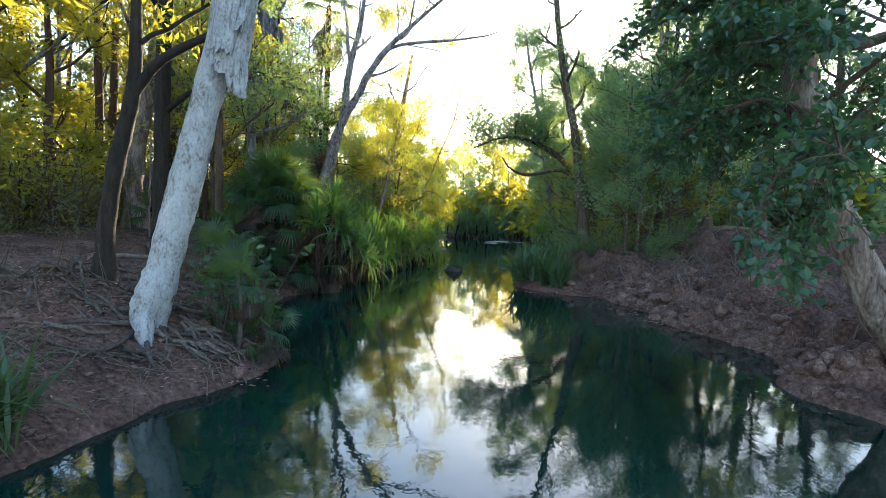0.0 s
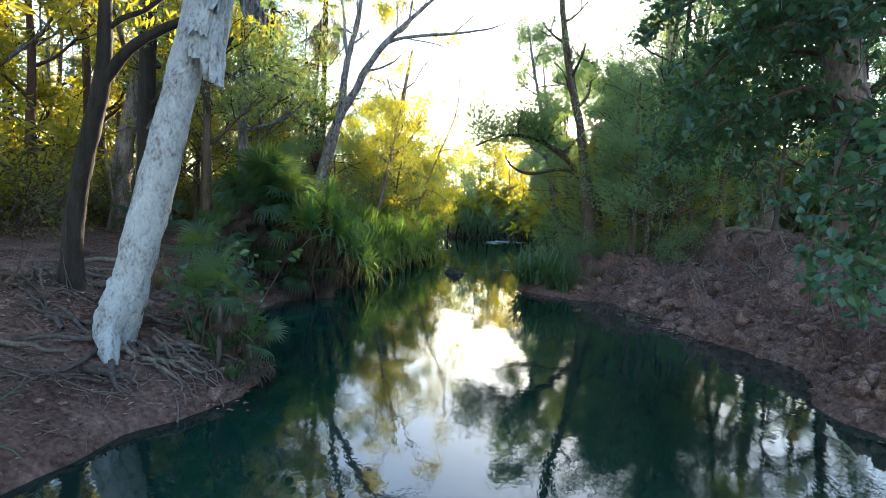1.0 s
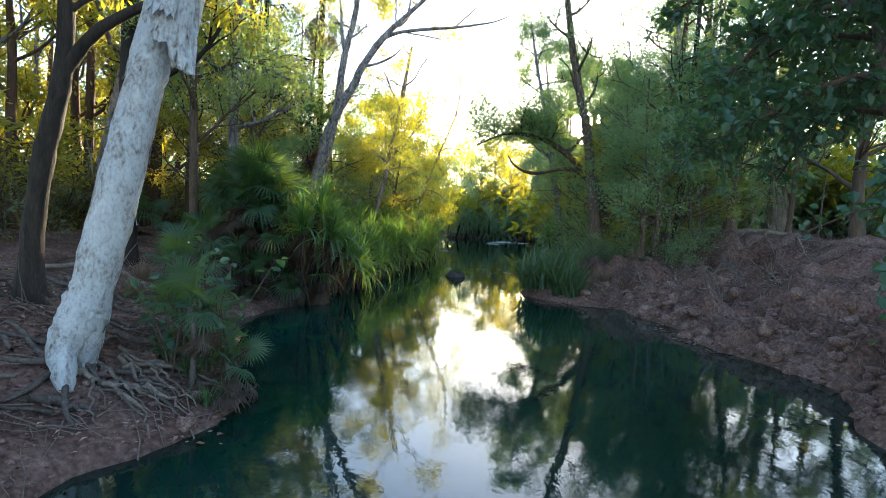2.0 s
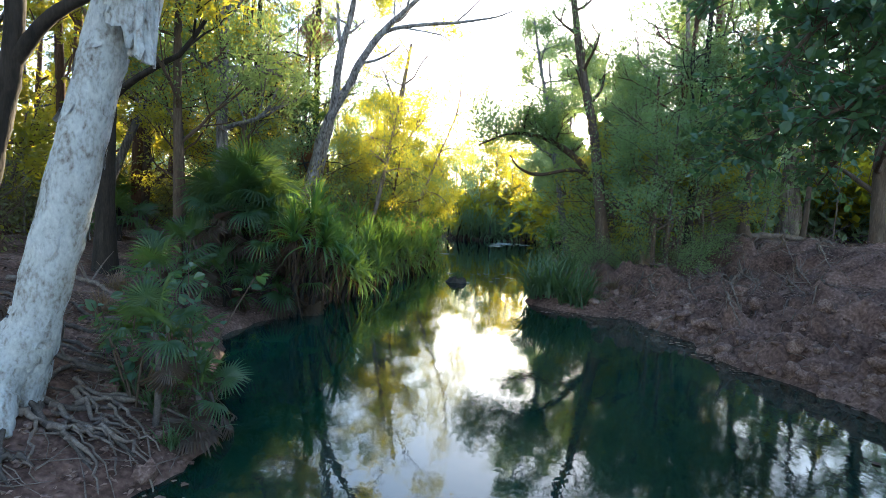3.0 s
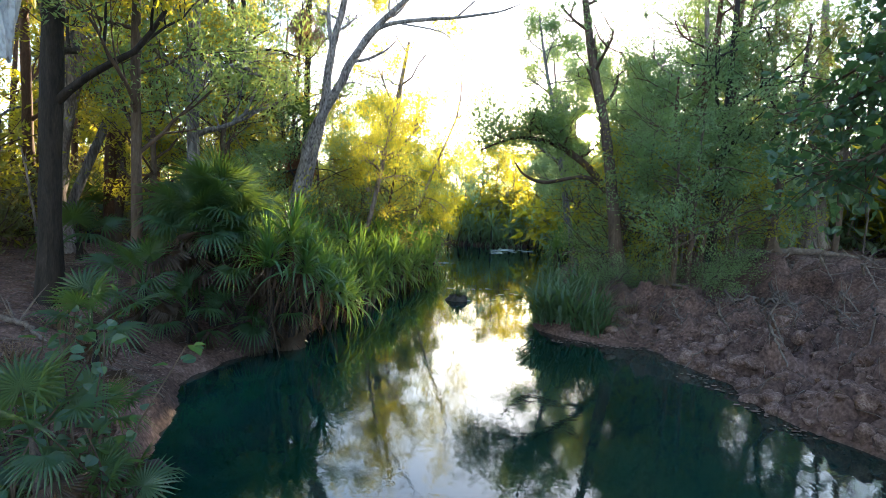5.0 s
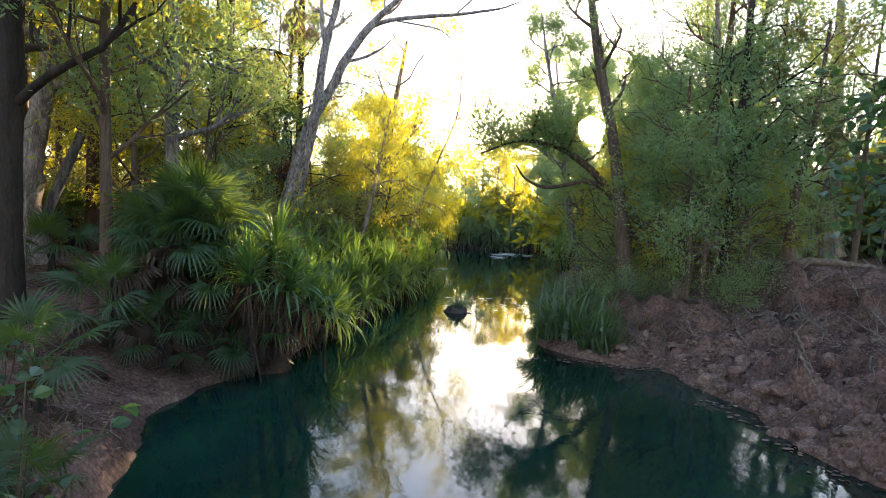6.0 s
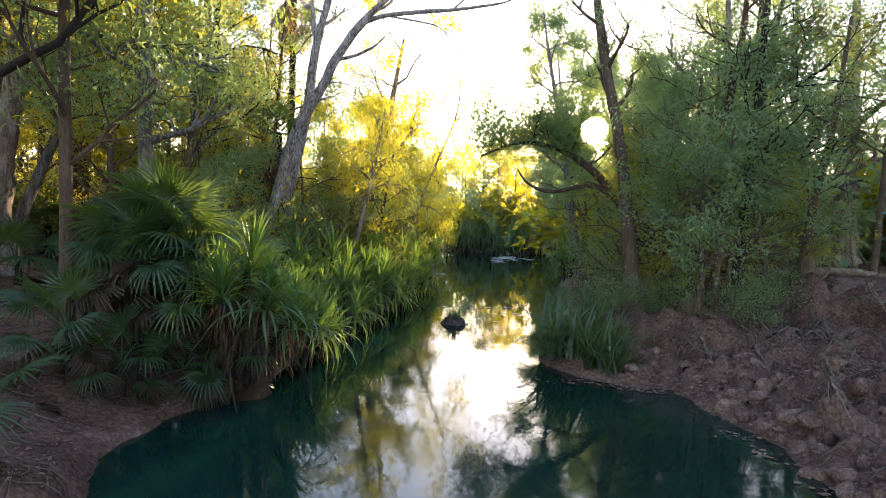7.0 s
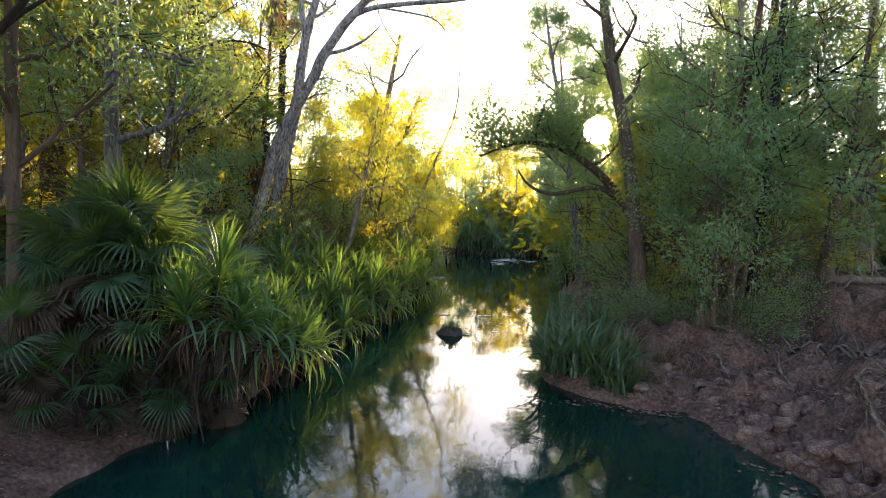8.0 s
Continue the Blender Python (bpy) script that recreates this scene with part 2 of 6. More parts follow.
def tube(b, path, radii, sides=8, rng=None, rough=0.0, cap=True):
    """A tapered, slightly uneven tube along path."""
    path = np.asarray(path, float)
    radii = np.interp(np.linspace(0, 1, len(path)), np.linspace(0, 1, len(radii)), radii)
    tan = unit(np.gradient(path, axis=0))
    ref = np.array([0.31, 0.95, 0.05]) if abs(tan[0][2]) > 0.6 else np.array([0.05, 0.1, 1.0])
    u = unit(np.cross(tan, ref))
    w = np.cross(tan, u)
    ang = np.linspace(0, 2 * np.pi, sides, endpoint=False)
    r = radii[:, None] * np.ones((1, sides))
    if rng is not None and rough:
        bumps = rng.normal(0, 1, (len(path), sides))
        bumps = (bumps + np.roll(bumps, 1, 1) + np.roll(bumps, 1, 0)) / 1.7
        r = r * (1 + rough * bumps)
    v = path[:, None] + r[..., None] * (np.cos(ang)[None, :, None] * u[:, None] + np.sin(ang)[None, :, None] * w[:, None])
    k = np.arange(len(path) - 1)[:, None] * sides
    j = np.arange(sides)[None]
    jn = (j + 1) % sides
    f = np.stack([k + j, k + jn, k + sides + jn, k + sides + j], -1).reshape(-1, 4)
    b.add(v.reshape(-1, 3), f)
    if cap:
        top = (len(path) - 1) * sides
        c = np.vstack([v[-1], path[-1] + tan[-1] * radii[-1] * 0.5])
        b.add(c, np.stack([np.arange(sides), (np.arange(sides) + 1) % sides, np.full(sides, sides)], -1))
    return v


def leaves(b, at, way, size, width, rng, droop=0.0, tumble=1.0):
    """One bent blade at each point: base, two sides and a tip."""
    n = len(at)
    way = unit(np.asarray(way) + rng.normal(0, tumble, (n, 3)) * 0.6 - np.array([0, 0, droop]))
    side = unit(np.cross(way, rng.normal(0, 1, (n, 3))))
    up = np.cross(side, way)
    s = size * rng.uniform(0.6, 1.35, (n, 1))
    w = s * width * rng.uniform(0.8, 1.2, (n, 1))
    v = np.stack([at, at + way * s * 0.45 + side * w + up * s * 0.05, at + way * s - up * s * 0.12, at + way * s * 0.45 - side * w + up * s * 0.05], 1)
    f = np.arange(n * 4).reshape(n, 4)
    b.add(v.reshape(-1, 3), f)


def broad_leaves(b, at, way, size, rng):
    """Rounded blades folded along the midrib, seen close."""
    n = len(at)
    way = unit(np.asarray(way) + rng.normal(0, 0.5, (n, 3)))
    side = unit(np.cross(way, np.array([0, 0, 1.0]) + rng.normal(0, 0.5, (n, 3))))
    up = np.cross(side, way)
    s = size * rng.uniform(0.55, 1.3, (n, 1))
    prof = [(0.0, 0.0, 0), (0.22, 0.3, 0.07), (0.5, 0.4, 0.09), (0.78, 0.26, 0.03), (1.0, 0.0, -0.12)]
    mid = [at + way * s * p - up * s * (0.02 + 0.1 * p * p) for p, _, _ in prof]
    lft = [at + way * s * p + side * s * q + up * s * h for p, q, h in prof[1:4]]
    rgt = [at + way * s * p - side * s * q + up * s * h for p, q, h in prof[1:4]]
    v = np.stack(mid + lft + rgt, 1)
    k = np.arange(n)[:, None] * 11
    b.add(v.reshape(-1, 3), np.concatenate([k + np.array(q)[None] for q in ((1, 2, 6, 5), (2, 3, 7, 6), (1, 8, 9, 2), (2, 9, 10, 3))]))
    b.f.setdefault(3, []).append(np.concatenate([k + np.array(q)[None] for q in ((0, 1, 5), (3, 4, 7), (0, 8, 1), (3, 10, 4))]) + b.n - n * 11)


def strap(b, base, az, rise, length, width, bend, rng, steps=6, fold=0.25):
    """A long keeled blade that arches over."""
    t = np.linspace(0, 1, steps + 1)
    el = rise - bend * t ** 1.4
    d = np.stack([np.cos(el) * math.cos(az), np.cos(el) * math.sin(az), np.sin(el)], -1)
    mid = np.vstack([[0, 0, 0], np.cumsum(d[:-1] * length / steps, 0)]) + np.asarray(base)
    side = np.array([-math.sin(az), math.cos(az), 0.0])
    w = width * np.clip(np.minimum(0.5 + 4 * t, 1.25 * (1 - t ** 2.2)), 0.02, 1)
    up = np.cross(side, d)
    up = -up * np.sign(up[:, 2:3] + 1e-6)
    lft, rgt = mid + side * w[:, None] - up * fold * w[:, None], mid - side * w[:, None] - up * fold * w[:, None]
    v = np.stack([lft, mid, rgt], 1).reshape(-1, 3)
    k = np.arange(steps) * 3
    f = np.concatenate([np.stack([k, k + 1, k + 4, k + 3], -1), np.stack([k + 1, k + 2, k + 5, k + 4], -1)])
    b.add(v, f)


def tie(b, width, at=(0, 0, -0.08)):
    """Joins the blades of a tuft at one root; width is the number of vertices of a blade."""
    blades, hub = b.n // width, b.n
    k = np.arange(blades) * width
    b.add([at], np.zeros((0, 3), int))
    b.f.setdefault(3, []).append(np.stack([k, k + 2, np.full(blades, hub)], -1))


def fan_frond(radius, rays, rng, droop=0.5, spread=2.5, split=0.45):
    """A pleated fan leaf on its stalk: stalk from the origin along +x, the blade at its end."""
    b, st = Build(), Build()
    stalk = radius * 1.1
    path = [(0, 0, 0), (stalk * 0.5, 0, stalk * 0.16), (stalk, 0, stalk * 0.2)]
    tube(st, smooth_path(path, 6), [0.016, 0.009], 5)
    hub = np.array([stalk, 0, stalk * 0.2])
    verts, quads, tris = [hub], [], []
    for i in range(rays):
        a = (i / (rays - 1) - 0.5) * 2 * spread
        ln = radius * (0.78 + 0.22 * math.cos(a * 0.6)) * rng.uniform(0.93, 1.06)
        da = spread / (rays - 1)
        tip_drop = droop * rng.uniform(0.6, 1.4)
        rows = []
        for s, ww, lift in ((0.06, 1, 0.0), (split, 1, 0.6), (split + 0.25, 0.72, 1.0), (1.0, 0.06, 0.0)):
            r = ln * s
            z = -tip_drop * ln * max(0, s - split * 0.7) ** 2 + 0.12 * r * math.cos(a)
            wd = r * math.tan(da) if s <= split else ln * split * math.tan(da) * ww
            c, sn = math.cos(a), math.sin(a)
            o = hub + np.array([c * r, sn * r, z])
            p = np.array([-sn, c, 0])
            k = np.array([0, 0, -0.35 * wd])
            rows += [o + p * wd + k, o - k, o - p * wd + k]
        j = np.arange(3) * 3 + len(verts)
        quads += [np.stack([j, j + 1, j + 4, j + 3], -1), np.stack([j + 1, j + 2, j + 5, j + 4], -1)]
        tris += [(0, len(verts), len(verts) + 1), (0, len(verts) + 1, len(verts) + 2)]
        verts += rows
    b.add(verts, np.concatenate(quads))
    b.f.setdefault(3, []).append(np.array(tris))
    return st, b


def grow(b, tips, rng, start, way, length, radius, depth, spread=0.7, rise=0.15, sides=6, kids=4, twigs=True, joint=None):
    """A branch that wanders, tapers and divides; the ends are gathered in tips."""
    n = 6 if depth > 1 else 4
    p, d, path = np.array(start, float), unit(np.array(way, float)), []
    for _ in range(n + 1):
        path.append(p.copy())
        d = unit(d + rng.normal(0, 0.16, 3) + np.array([0, 0, rise * 0.3]))
        p = p + d * length / n
    path = np.array(path)
    first_vert = b.n
    if depth or twigs:
        tube(b, path, [radius, radius * 0.45], sides, cap=False)
        if joint is not None:
            b.f.setdefault(3, []).append(np.array([[joint, first_vert, first_vert + 1]]))
    if depth == 0:
        for q in (0.35, 0.6, 0.85, 1.0):
            tips.append((path[min(n, int(q * n))], d))
        return
    for _ in range(kids):
        q = rng.uniform(0.35, 1.0)
        i = min(n, int(q * n + 0.5))
        dd = unit(d + rng.normal(0, spread, 3) + np.array([0, 0, rise]))
        grow(b, tips, rng, path[i], dd, length * rng.uniform(0.4, 0.68), radius * (0.6 - 0.25 * q), depth - 1, spread, rise, 4 if depth > 1 and sides > 5 else 3, kids, twigs, first_vert + i * sides)


# a place on the camera's path; crowns are cleared from it to the sun
SUN_SIGHT = np.array([0.24, 6.55, 3.31])


def in_sun_sight(p):
    """True where a place lies near the camera's line to the sun; leaves there are left out."""
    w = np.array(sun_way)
    along = (p - SUN_SIGHT) @ w
    off = np.linalg.norm(p - SUN_SIGHT - along[:, None] * w, axis=1)
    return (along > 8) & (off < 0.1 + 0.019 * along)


def crown_leaves(b, tips, rng, per_tip, spread, size, width, droop=0.3, tumble=1.0, origin=None, hang=0.75, clump=-9.0):
    shift = Vector(rng.uniform(-50, 50, 3))
    if clump > -1:
        tips = [t for t in tips if noise.noise(Vector(t[0]) * 0.6 + shift) > clump] or tips
        per_tip, spread, hang = int(per_tip * 1.4 + 0.5), 0.75 * spread, 0.9 * hang
    at = np.array([t[0] for t in tips]).repeat(per_tip, 0)
    way = np.array([t[1] for t in tips]).repeat(per_tip, 0)
    at = at + rng.normal(0, spread, at.shape) * np.array([1, 1, hang])
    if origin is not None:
        keep = ~in_sun_sight(at + origin)
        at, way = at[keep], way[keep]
    leaves(b, at, way, size, width, rng, droop, tumble)


def tree(name, label, trunk_path, radii, bark, leaf, rng, limbs=5, limb_len=2.5, first=0.45, depth=2, per_tip=14, spread=0.35,
         size=0.16, width=0.17, droop=0.4, sides=12, rough=0.05, rise=0.2, kids=4, extra=(), flare=1.5, category="tree", group="", limb_spread=1.0, twigs=True, hang=0.75, clump=-0.13):
    """A tree at the foot of its trunk: trunk, limbs and a crown of many leaves."""
    foot = np.array(trunk_path[0], float)
    ob = thing(name, label, category, group, at=tuple(foot))
    path = smooth_path(np.array(trunk_path, float) - foot, max(14, len(trunk_path) * 5))
    rr = np.interp(np.linspace(0, 1, len(path)), np.linspace(0, 1, len(radii)), radii)
    h = path[:, 2]
    rr = rr * (1 + (flare - 1) * np.exp(-np.clip(h, 0, None) / (radii[0] * 1.6)))
    path[0, 2] -= 0.25
    b = Build()
    tube(b, path, rr, sides, rng, rough)
    part("trunk", b.mesh("trunk", bark, True), ob)
    tips = []
    for k in range(limbs):
        w = Build()
        q = first + (1 - first) * (k + rng.uniform(0, 0.9)) / max(limbs, 1)
        i = min(len(path) - 1, int(q * (len(path) - 1)))
        a = k * 2.4 + rng.uniform(-0.5, 0.5)
        d = np.array([math.cos(a) * limb_spread, math.sin(a) * limb_spread, rng.uniform(0.15, 0.9)])
        grow(w, tips, rng, path[i], d, limb_len * rng.uniform(0.7, 1.2) * (1.15 - 0.4 * q), rr[i] * 0.5, depth, rise=rise, kids=kids, twigs=twigs)
        part("limb", w.mesh("limb", bark, True), ob)
    for p0, dd, ll, r0 in extra:
        w = Build()
        grow(w, tips, rng, np.array(p0) - foot, dd, ll, r0, depth, rise=rise, kids=kids, twigs=twigs)
        part("limb", w.mesh("limb", bark, True), ob)
    if tips and per_tip:
        c = Build()
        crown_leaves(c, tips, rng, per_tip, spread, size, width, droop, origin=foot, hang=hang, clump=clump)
        part("crown", c.mesh("crown", leaf), ob)
    return ob


# ---------------------------------------------------------------- the creek and its banks
LEFT_EDGE = [(-4.6, -40), (-3.9, -5), (-3.45, 2.5), (-3.3, 4.8), (-3.2, 5.6), (-2.95, 6.8), (-2.55, 7.4), (-2.3, 8.1), (-2.65, 9.2), (-3.2, 10.4), (-3.9, 12.3),
             (-4.5, 14.0), (-4.3, 15.2), (-3.6, 16.6), (-3.5, 20.2), (-3.2, 22.6), (-2.6, 26.3), (-2.2, 33.7), (-2.0, 42.0), (-3.4, 50.0), (-7.5, 60.0), (-14.0, 70.0)]
RIGHT_EDGE = [(-10.0, 76.0), (-5.0, 66.0), (-2.4, 58.5), (3.0, 57.5), (8.8, 62.0), (11.0, 58.0), (7.3, 50.8), (5.2, 39.0), (3.4, 30.0), (2.4, 24.0), (1.9, 20.2),
              (2.0, 19.6), (2.8, 18.8), (3.4, 18.35), (4.25, 18.3), (4.45, 17.5), (4.8, 16.5), (5.0, 15.5), (4.85, 14.5), (5.2, 13.4), (5.6, 12.5), (5.85, 11.2), (5.7, 10.2), (5.15, 9.2), (5.1, 8.5), (5.5, 7.6), (5.9, 3.0), (6.2, -5.0), (7.0, -40.0)]
CREEK = np.array(LEFT_EDGE + RIGHT_EDGE, float)


def fbm(x, y, scale=1.0, octaves=4, seed=0):
    """Smooth value noise, summed over octaves, about -1 to 1."""
    rs = np.random.RandomState(seed)
    table = rs.uniform(-1, 1, (64, 64))
    out, amp = 0, 0.5
    for o in range(octaves):
        u, v = np.asarray(x) * scale * 2 ** o + 17.3 * o, np.asarray(y) * scale * 2 ** o + 5.1 * o
        i, j = np.floor(u).astype(int), np.floor(v).astype(int)
        a, c = u - i, v - j
        a, c = a * a * (3 - 2 * a), c * c * (3 - 2 * c)
        g = lambda p, q: table[p % 64, q % 64]
        out = out + amp * ((g(i, j) * (1 - a) + g(i + 1, j) * a) * (1 - c) + (g(i, j + 1) * (1 - a) + g(i + 1, j + 1) * a) * c)
        amp *= 0.5
    return out


def shore(x, y):
    """Distance from the water's edge: positive on land."""
    x, y = np.asarray(x, float), np.asarray(y, float)
    best, inside = np.full(x.shape, 1e9), np.zeros(x.shape, bool)
    for (ax, ay), (bx, by) in zip(CREEK, np.roll(CREEK, -1, 0)):
        dx, dy = bx - ax, by - ay
        t = np.clip(((x - ax) * dx + (y - ay) * dy) / (dx * dx + dy * dy), 0, 1)
        best = np.minimum(best, (x - ax - t * dx) ** 2 + (y - ay - t * dy) ** 2)
        cross = (ay > y) != (by > y)
        inside ^= cross & (x < ax + (y - ay) / (dy if dy else 1e-9) * dx)
    return np.where(inside, -1, 1) * np.sqrt(best)


def ground_z(x, y):
    x, y = np.asarray(x, float), np.asarray(y, float)
    d = shore(x, y) + 0.22 * fbm(x, y, 0.9, 3, 3)
    right = np.clip((x - 1.0) / 1.5, 0, 1)
    slope = 0.36 + 0.05 * right
    scarp = right * 0.38 * np.clip((d + 0.5 * fbm(x, y, 0.7, 3, 13) - 1.9) / 0.35, 0, 1)
    slope = slope - 0.13 * right
    land = scarp + 0.09 * np.clip(d / 0.12, 0, 1) + slope * np.clip(d, 0, 2.2) + 0.12 * np.clip(d - 2.2, 0, 4) + 0.012 * np.clip(d - 6.2, 0, 60)
    bed = np.maximum(d * 0.5, -1.2)
    z = np.where(d > 0, land, bed)
    amp = np.clip(d / 0.8, 0, 1)
    ridge = (1 - np.abs(fbm(x, y, 1.1, 4, 9)) * 2.2) * np.exp(-((d - 1.2) / 1.3) ** 2)
    z = z + amp * (0.16 * fbm(x, y, 0.55, 3, 5) + 0.12 * fbm(x, y, 2.2, 4, 7) * (1 + 2.4 * right) + (0.08 + 0.24 * right) * (ridge - 0.4))
    z = z + 0.1 * right * np.clip(d / 0.5, 0, 1) * np.exp(-d / 3.5) * np.abs(fbm(x, y, 1.7, 3, 19)) * 2.4 - 0.22 * right * np.exp(-((d - 3.6) / 1.3) ** 2)
    z = z + 0.5 * right * np.clip((d - 4.5 + 1.1 * fbm(x, y, 0.8, 3, 27)) / 0.4, 0, 1)
    u, w = x + 0.35 * fbm(x, y, 1.6, 2, 41), y + 0.35 * fbm(x, y, 1.6, 2, 42)
    crumb = 0.62 * (np.abs(fbm(u, w, 1.5, 2, 43)) - 0.16) + 0.4 * (np.abs(fbm(u, w, 3.6, 2, 44)) - 0.16)
    z = z + right * np.clip(d / 0.45, 0, 1) * (0.25 + 0.75 * np.exp(-np.clip(d - 2.5, 0, 9) / 2.0)) * crumb
    z = z + 0.34 * np.exp(-((y - 11.3) / 1.5) ** 2) * np.clip(d / 0.3, 0, 1) * (x < 0) * np.exp(-np.clip(d - 1, 0, 9))
    z = z + 0.22 * np.exp(-((x + 5.3) ** 2 + (y - 8.5) ** 2) / 0.9)
    return z


def steps(spans):
    out = [spans[0][0]]
    for a, b_, s in spans:
        n = max(1, int(round((b_ - a) / s)))
        out += list(np.linspace(a, b_, n + 1)[1:])
    return np.array(out)


gx = steps([(-1500, -300, 300), (-300, -60, 30), (-60, -20, 4), (-20, -9, 0.5), (-9, -2, 0.125), (-2, 1.8, 0.6), (1.8, 9.5, 0.085), (9.5, 20, 0.5), (20, 60, 4), (60, 300, 30), (300, 1500, 300)])
gy = steps([(-1500, -300, 300), (-300, -60, 30), (-60, -8, 4), (-8, 3, 0.5), (3, 8, 0.16), (8, 21, 0.09), (21, 24, 0.15), (24, 45, 0.45), (45, 90, 1.0), (90, 150, 6), (150, 300, 30), (300, 1500, 300)])
GX, GY = np.meshgrid(gx, gy, indexing="ij")
GZ = ground_z(GX, GY)
ii, jj = np.meshgrid(np.arange(len(gx) - 1), np.arange(len(gy) - 1), indexing="ij")
k0 = (ii * len(gy) + jj).ravel()
ground = new("ground", mesh_from("ground", np.stack([GX, GY, GZ], -1).reshape(-1, 3), np.stack([k0, k0 + len(gy), k0 + len(gy) + 1, k0 + 1], -1), M_SOIL, True))
tagged(ground, "pinkish brown creek bank of bare soil and leaf litter", "ground", kind="structure")

water = new("water", mesh_from("water", [(-30, -42, 0), (30, -42, 0), (30, 90, 0), (-30, 90, 0)], np.array([[0, 1, 2, 3]]), M_WATER))
tagged(water, "still dark teal creek water reflecting sky and trees", "water", kind="structure")


def gz(x, y):
    return float(ground_z(np.array([x]), np.array([y]))[0])


def foot(x, y, dz=0.0):
    return (x, y, gz(x, y) + dz)


# ---------------------------------------------------------------- the paperbark at the water
R = np.random.RandomState
rng = R(11)


def flakes(path, radii, count, rng, size=0.12):
    """Curled scales of bark standing off a trunk."""
    b = Build()
    n = len(path)
    tan = unit(np.gradient(path, axis=0))
    for _ in range(count):
        i = rng.randint(1, n - 1)
        f = rng.uniform()
        c, r, t = path[i] * (1 - f) + path[i + 1 if i + 1 < n else i] * f, radii[i] * 1.0, tan[i]
        a = rng.uniform(0, 2 * np.pi)
        u = unit(np.cross(t, [0.3, 0.9, 0.1]))
        o = u * math.cos(a) + np.cross(t, u) * math.sin(a)
        s = np.cross(t, o)
        h, w = size * rng.uniform(0.3, 1.3), size * rng.uniform(0.12, 0.55)
        lift = rng.uniform(0.02, 0.28) * w
        top = c + o * (r + 0.004)
        sk = s * rng.uniform(-0.3, 0.3) * h
        v = [top - s * w, top + o * 0.004, top + s * w]
        v += [top - t * h * 0.55 - s * w * 0.9 + o * lift * 0.4 + sk * .5, top - t * h * 0.55 + o * lift * 0.5 + sk * .5, top - t * h * 0.5 + s * w + o * lift * 0.4 + sk * .5]
        v += [top - t * h - s * w * 0.5 + o * lift * 1.6 + sk, top - t * h * 1.1 + o * lift * 1.3 + sk, top - t * h * 0.95 + s * w * 0.6 + o * lift * 1.7 + sk]
        b.add(v, [(0, 1, 4, 3), (1, 2, 5, 4), (3, 4, 7, 6), (4, 5, 8, 7)])
    return b


def bark_sheet(b, c0, t, o, s, h, w, curl, rng, thick=0.035):
    """A hanging slab of paper bark with a ragged lower edge and thickness."""
    nu, nv = 9, 10
    front = []
    for j in range(nv):
        q = j / (nv - 1)
        for i in range(nu):
            p = i / (nu - 1) * 2 - 1
            ragged = rng.uniform(-0.07, 0.07) * (q > 0.95)
            bend = -curl * p * p * w + 0.02 * math.sin(5 * q + 4 * p + 9 * w) + 0.012 * math.sin(17 * p + 3 * q) + rng.normal(0, 0.01) + 0.11 * q ** 3 * h
            front.append(c0 - t * h * (q + ragged) + s * p * w * (1 - 0.12 * q) + o * bend)
    front = np.array(front)
    back = front - o * thick
    k = (np.arange(nv - 1)[:, None] * nu + np.arange(nu - 1)[None]).ravel()
    f = np.stack([k, k + nu, k + nu + 1, k + 1], -1)
    m = nu * nv
    rim = [i for i in range(nu)] + [j * nu + nu - 1 for j in range(1, nv)] + [(nv - 1) * nu + i for i in range(nu - 2, -1, -1)] + [j * nu for j in range(nv - 2, 0, -1)]
    rf = [(a, c, c + m, a + m) for a, c in zip(rim, rim[1:] + rim[:1])]
    b.add(np.vstack([front, back]), np.vstack([f, f[:, ::-1] + m, rf]))


pb_foot = np.array([-3.86, 8.0, 0.1])
pb_line = [(-3.86, 8.0, 0.1), (-3.87, 8.0, 0.55), (-3.82, 8.0, 0.85), (-3.75, 8.02, 1.2), (-3.66, 8.05, 1.7), (-3.46, 8.1, 2.6), (-3.27, 8.15, 3.5), (-3.1, 8.2, 4.3), (-2.95, 8.2, 5.2), (-2.6, 8.3, 6.6), (-2.5, 8.6, 8.2), (-2.9, 8.8, 10.0)]
pb_r = [0.2, 0.175, 0.18, 0.215, 0.225, 0.215, 0.2, 0.19, 0.185, 0.16, 0.13, 0.08]
paperbark = tree("paperbark_tree", "leaning white paperbark tree with peeling papery bark at the water's edge", pb_line, pb_r, M_PAPER, L_EUC, rng,
                 limbs=8, limb_len=2.8, first=0.8, depth=2, per_tip=18, sides=22, rough=0.05, flare=1.0, size=0.13)
pth = smooth_path(np.array(pb_line) - pb_foot, 90)
prr = np.interp(np.linspace(0, 1, 90), np.linspace(0, 1, len(pb_r)), pb_r)
part("bark_scales", flakes(pth[3:54], prr[3:54], 80, rng, 0.15).mesh("bark_scales", M_PAPER), paperbark, "small curled scales of white bark")["kind"] = "stuff"


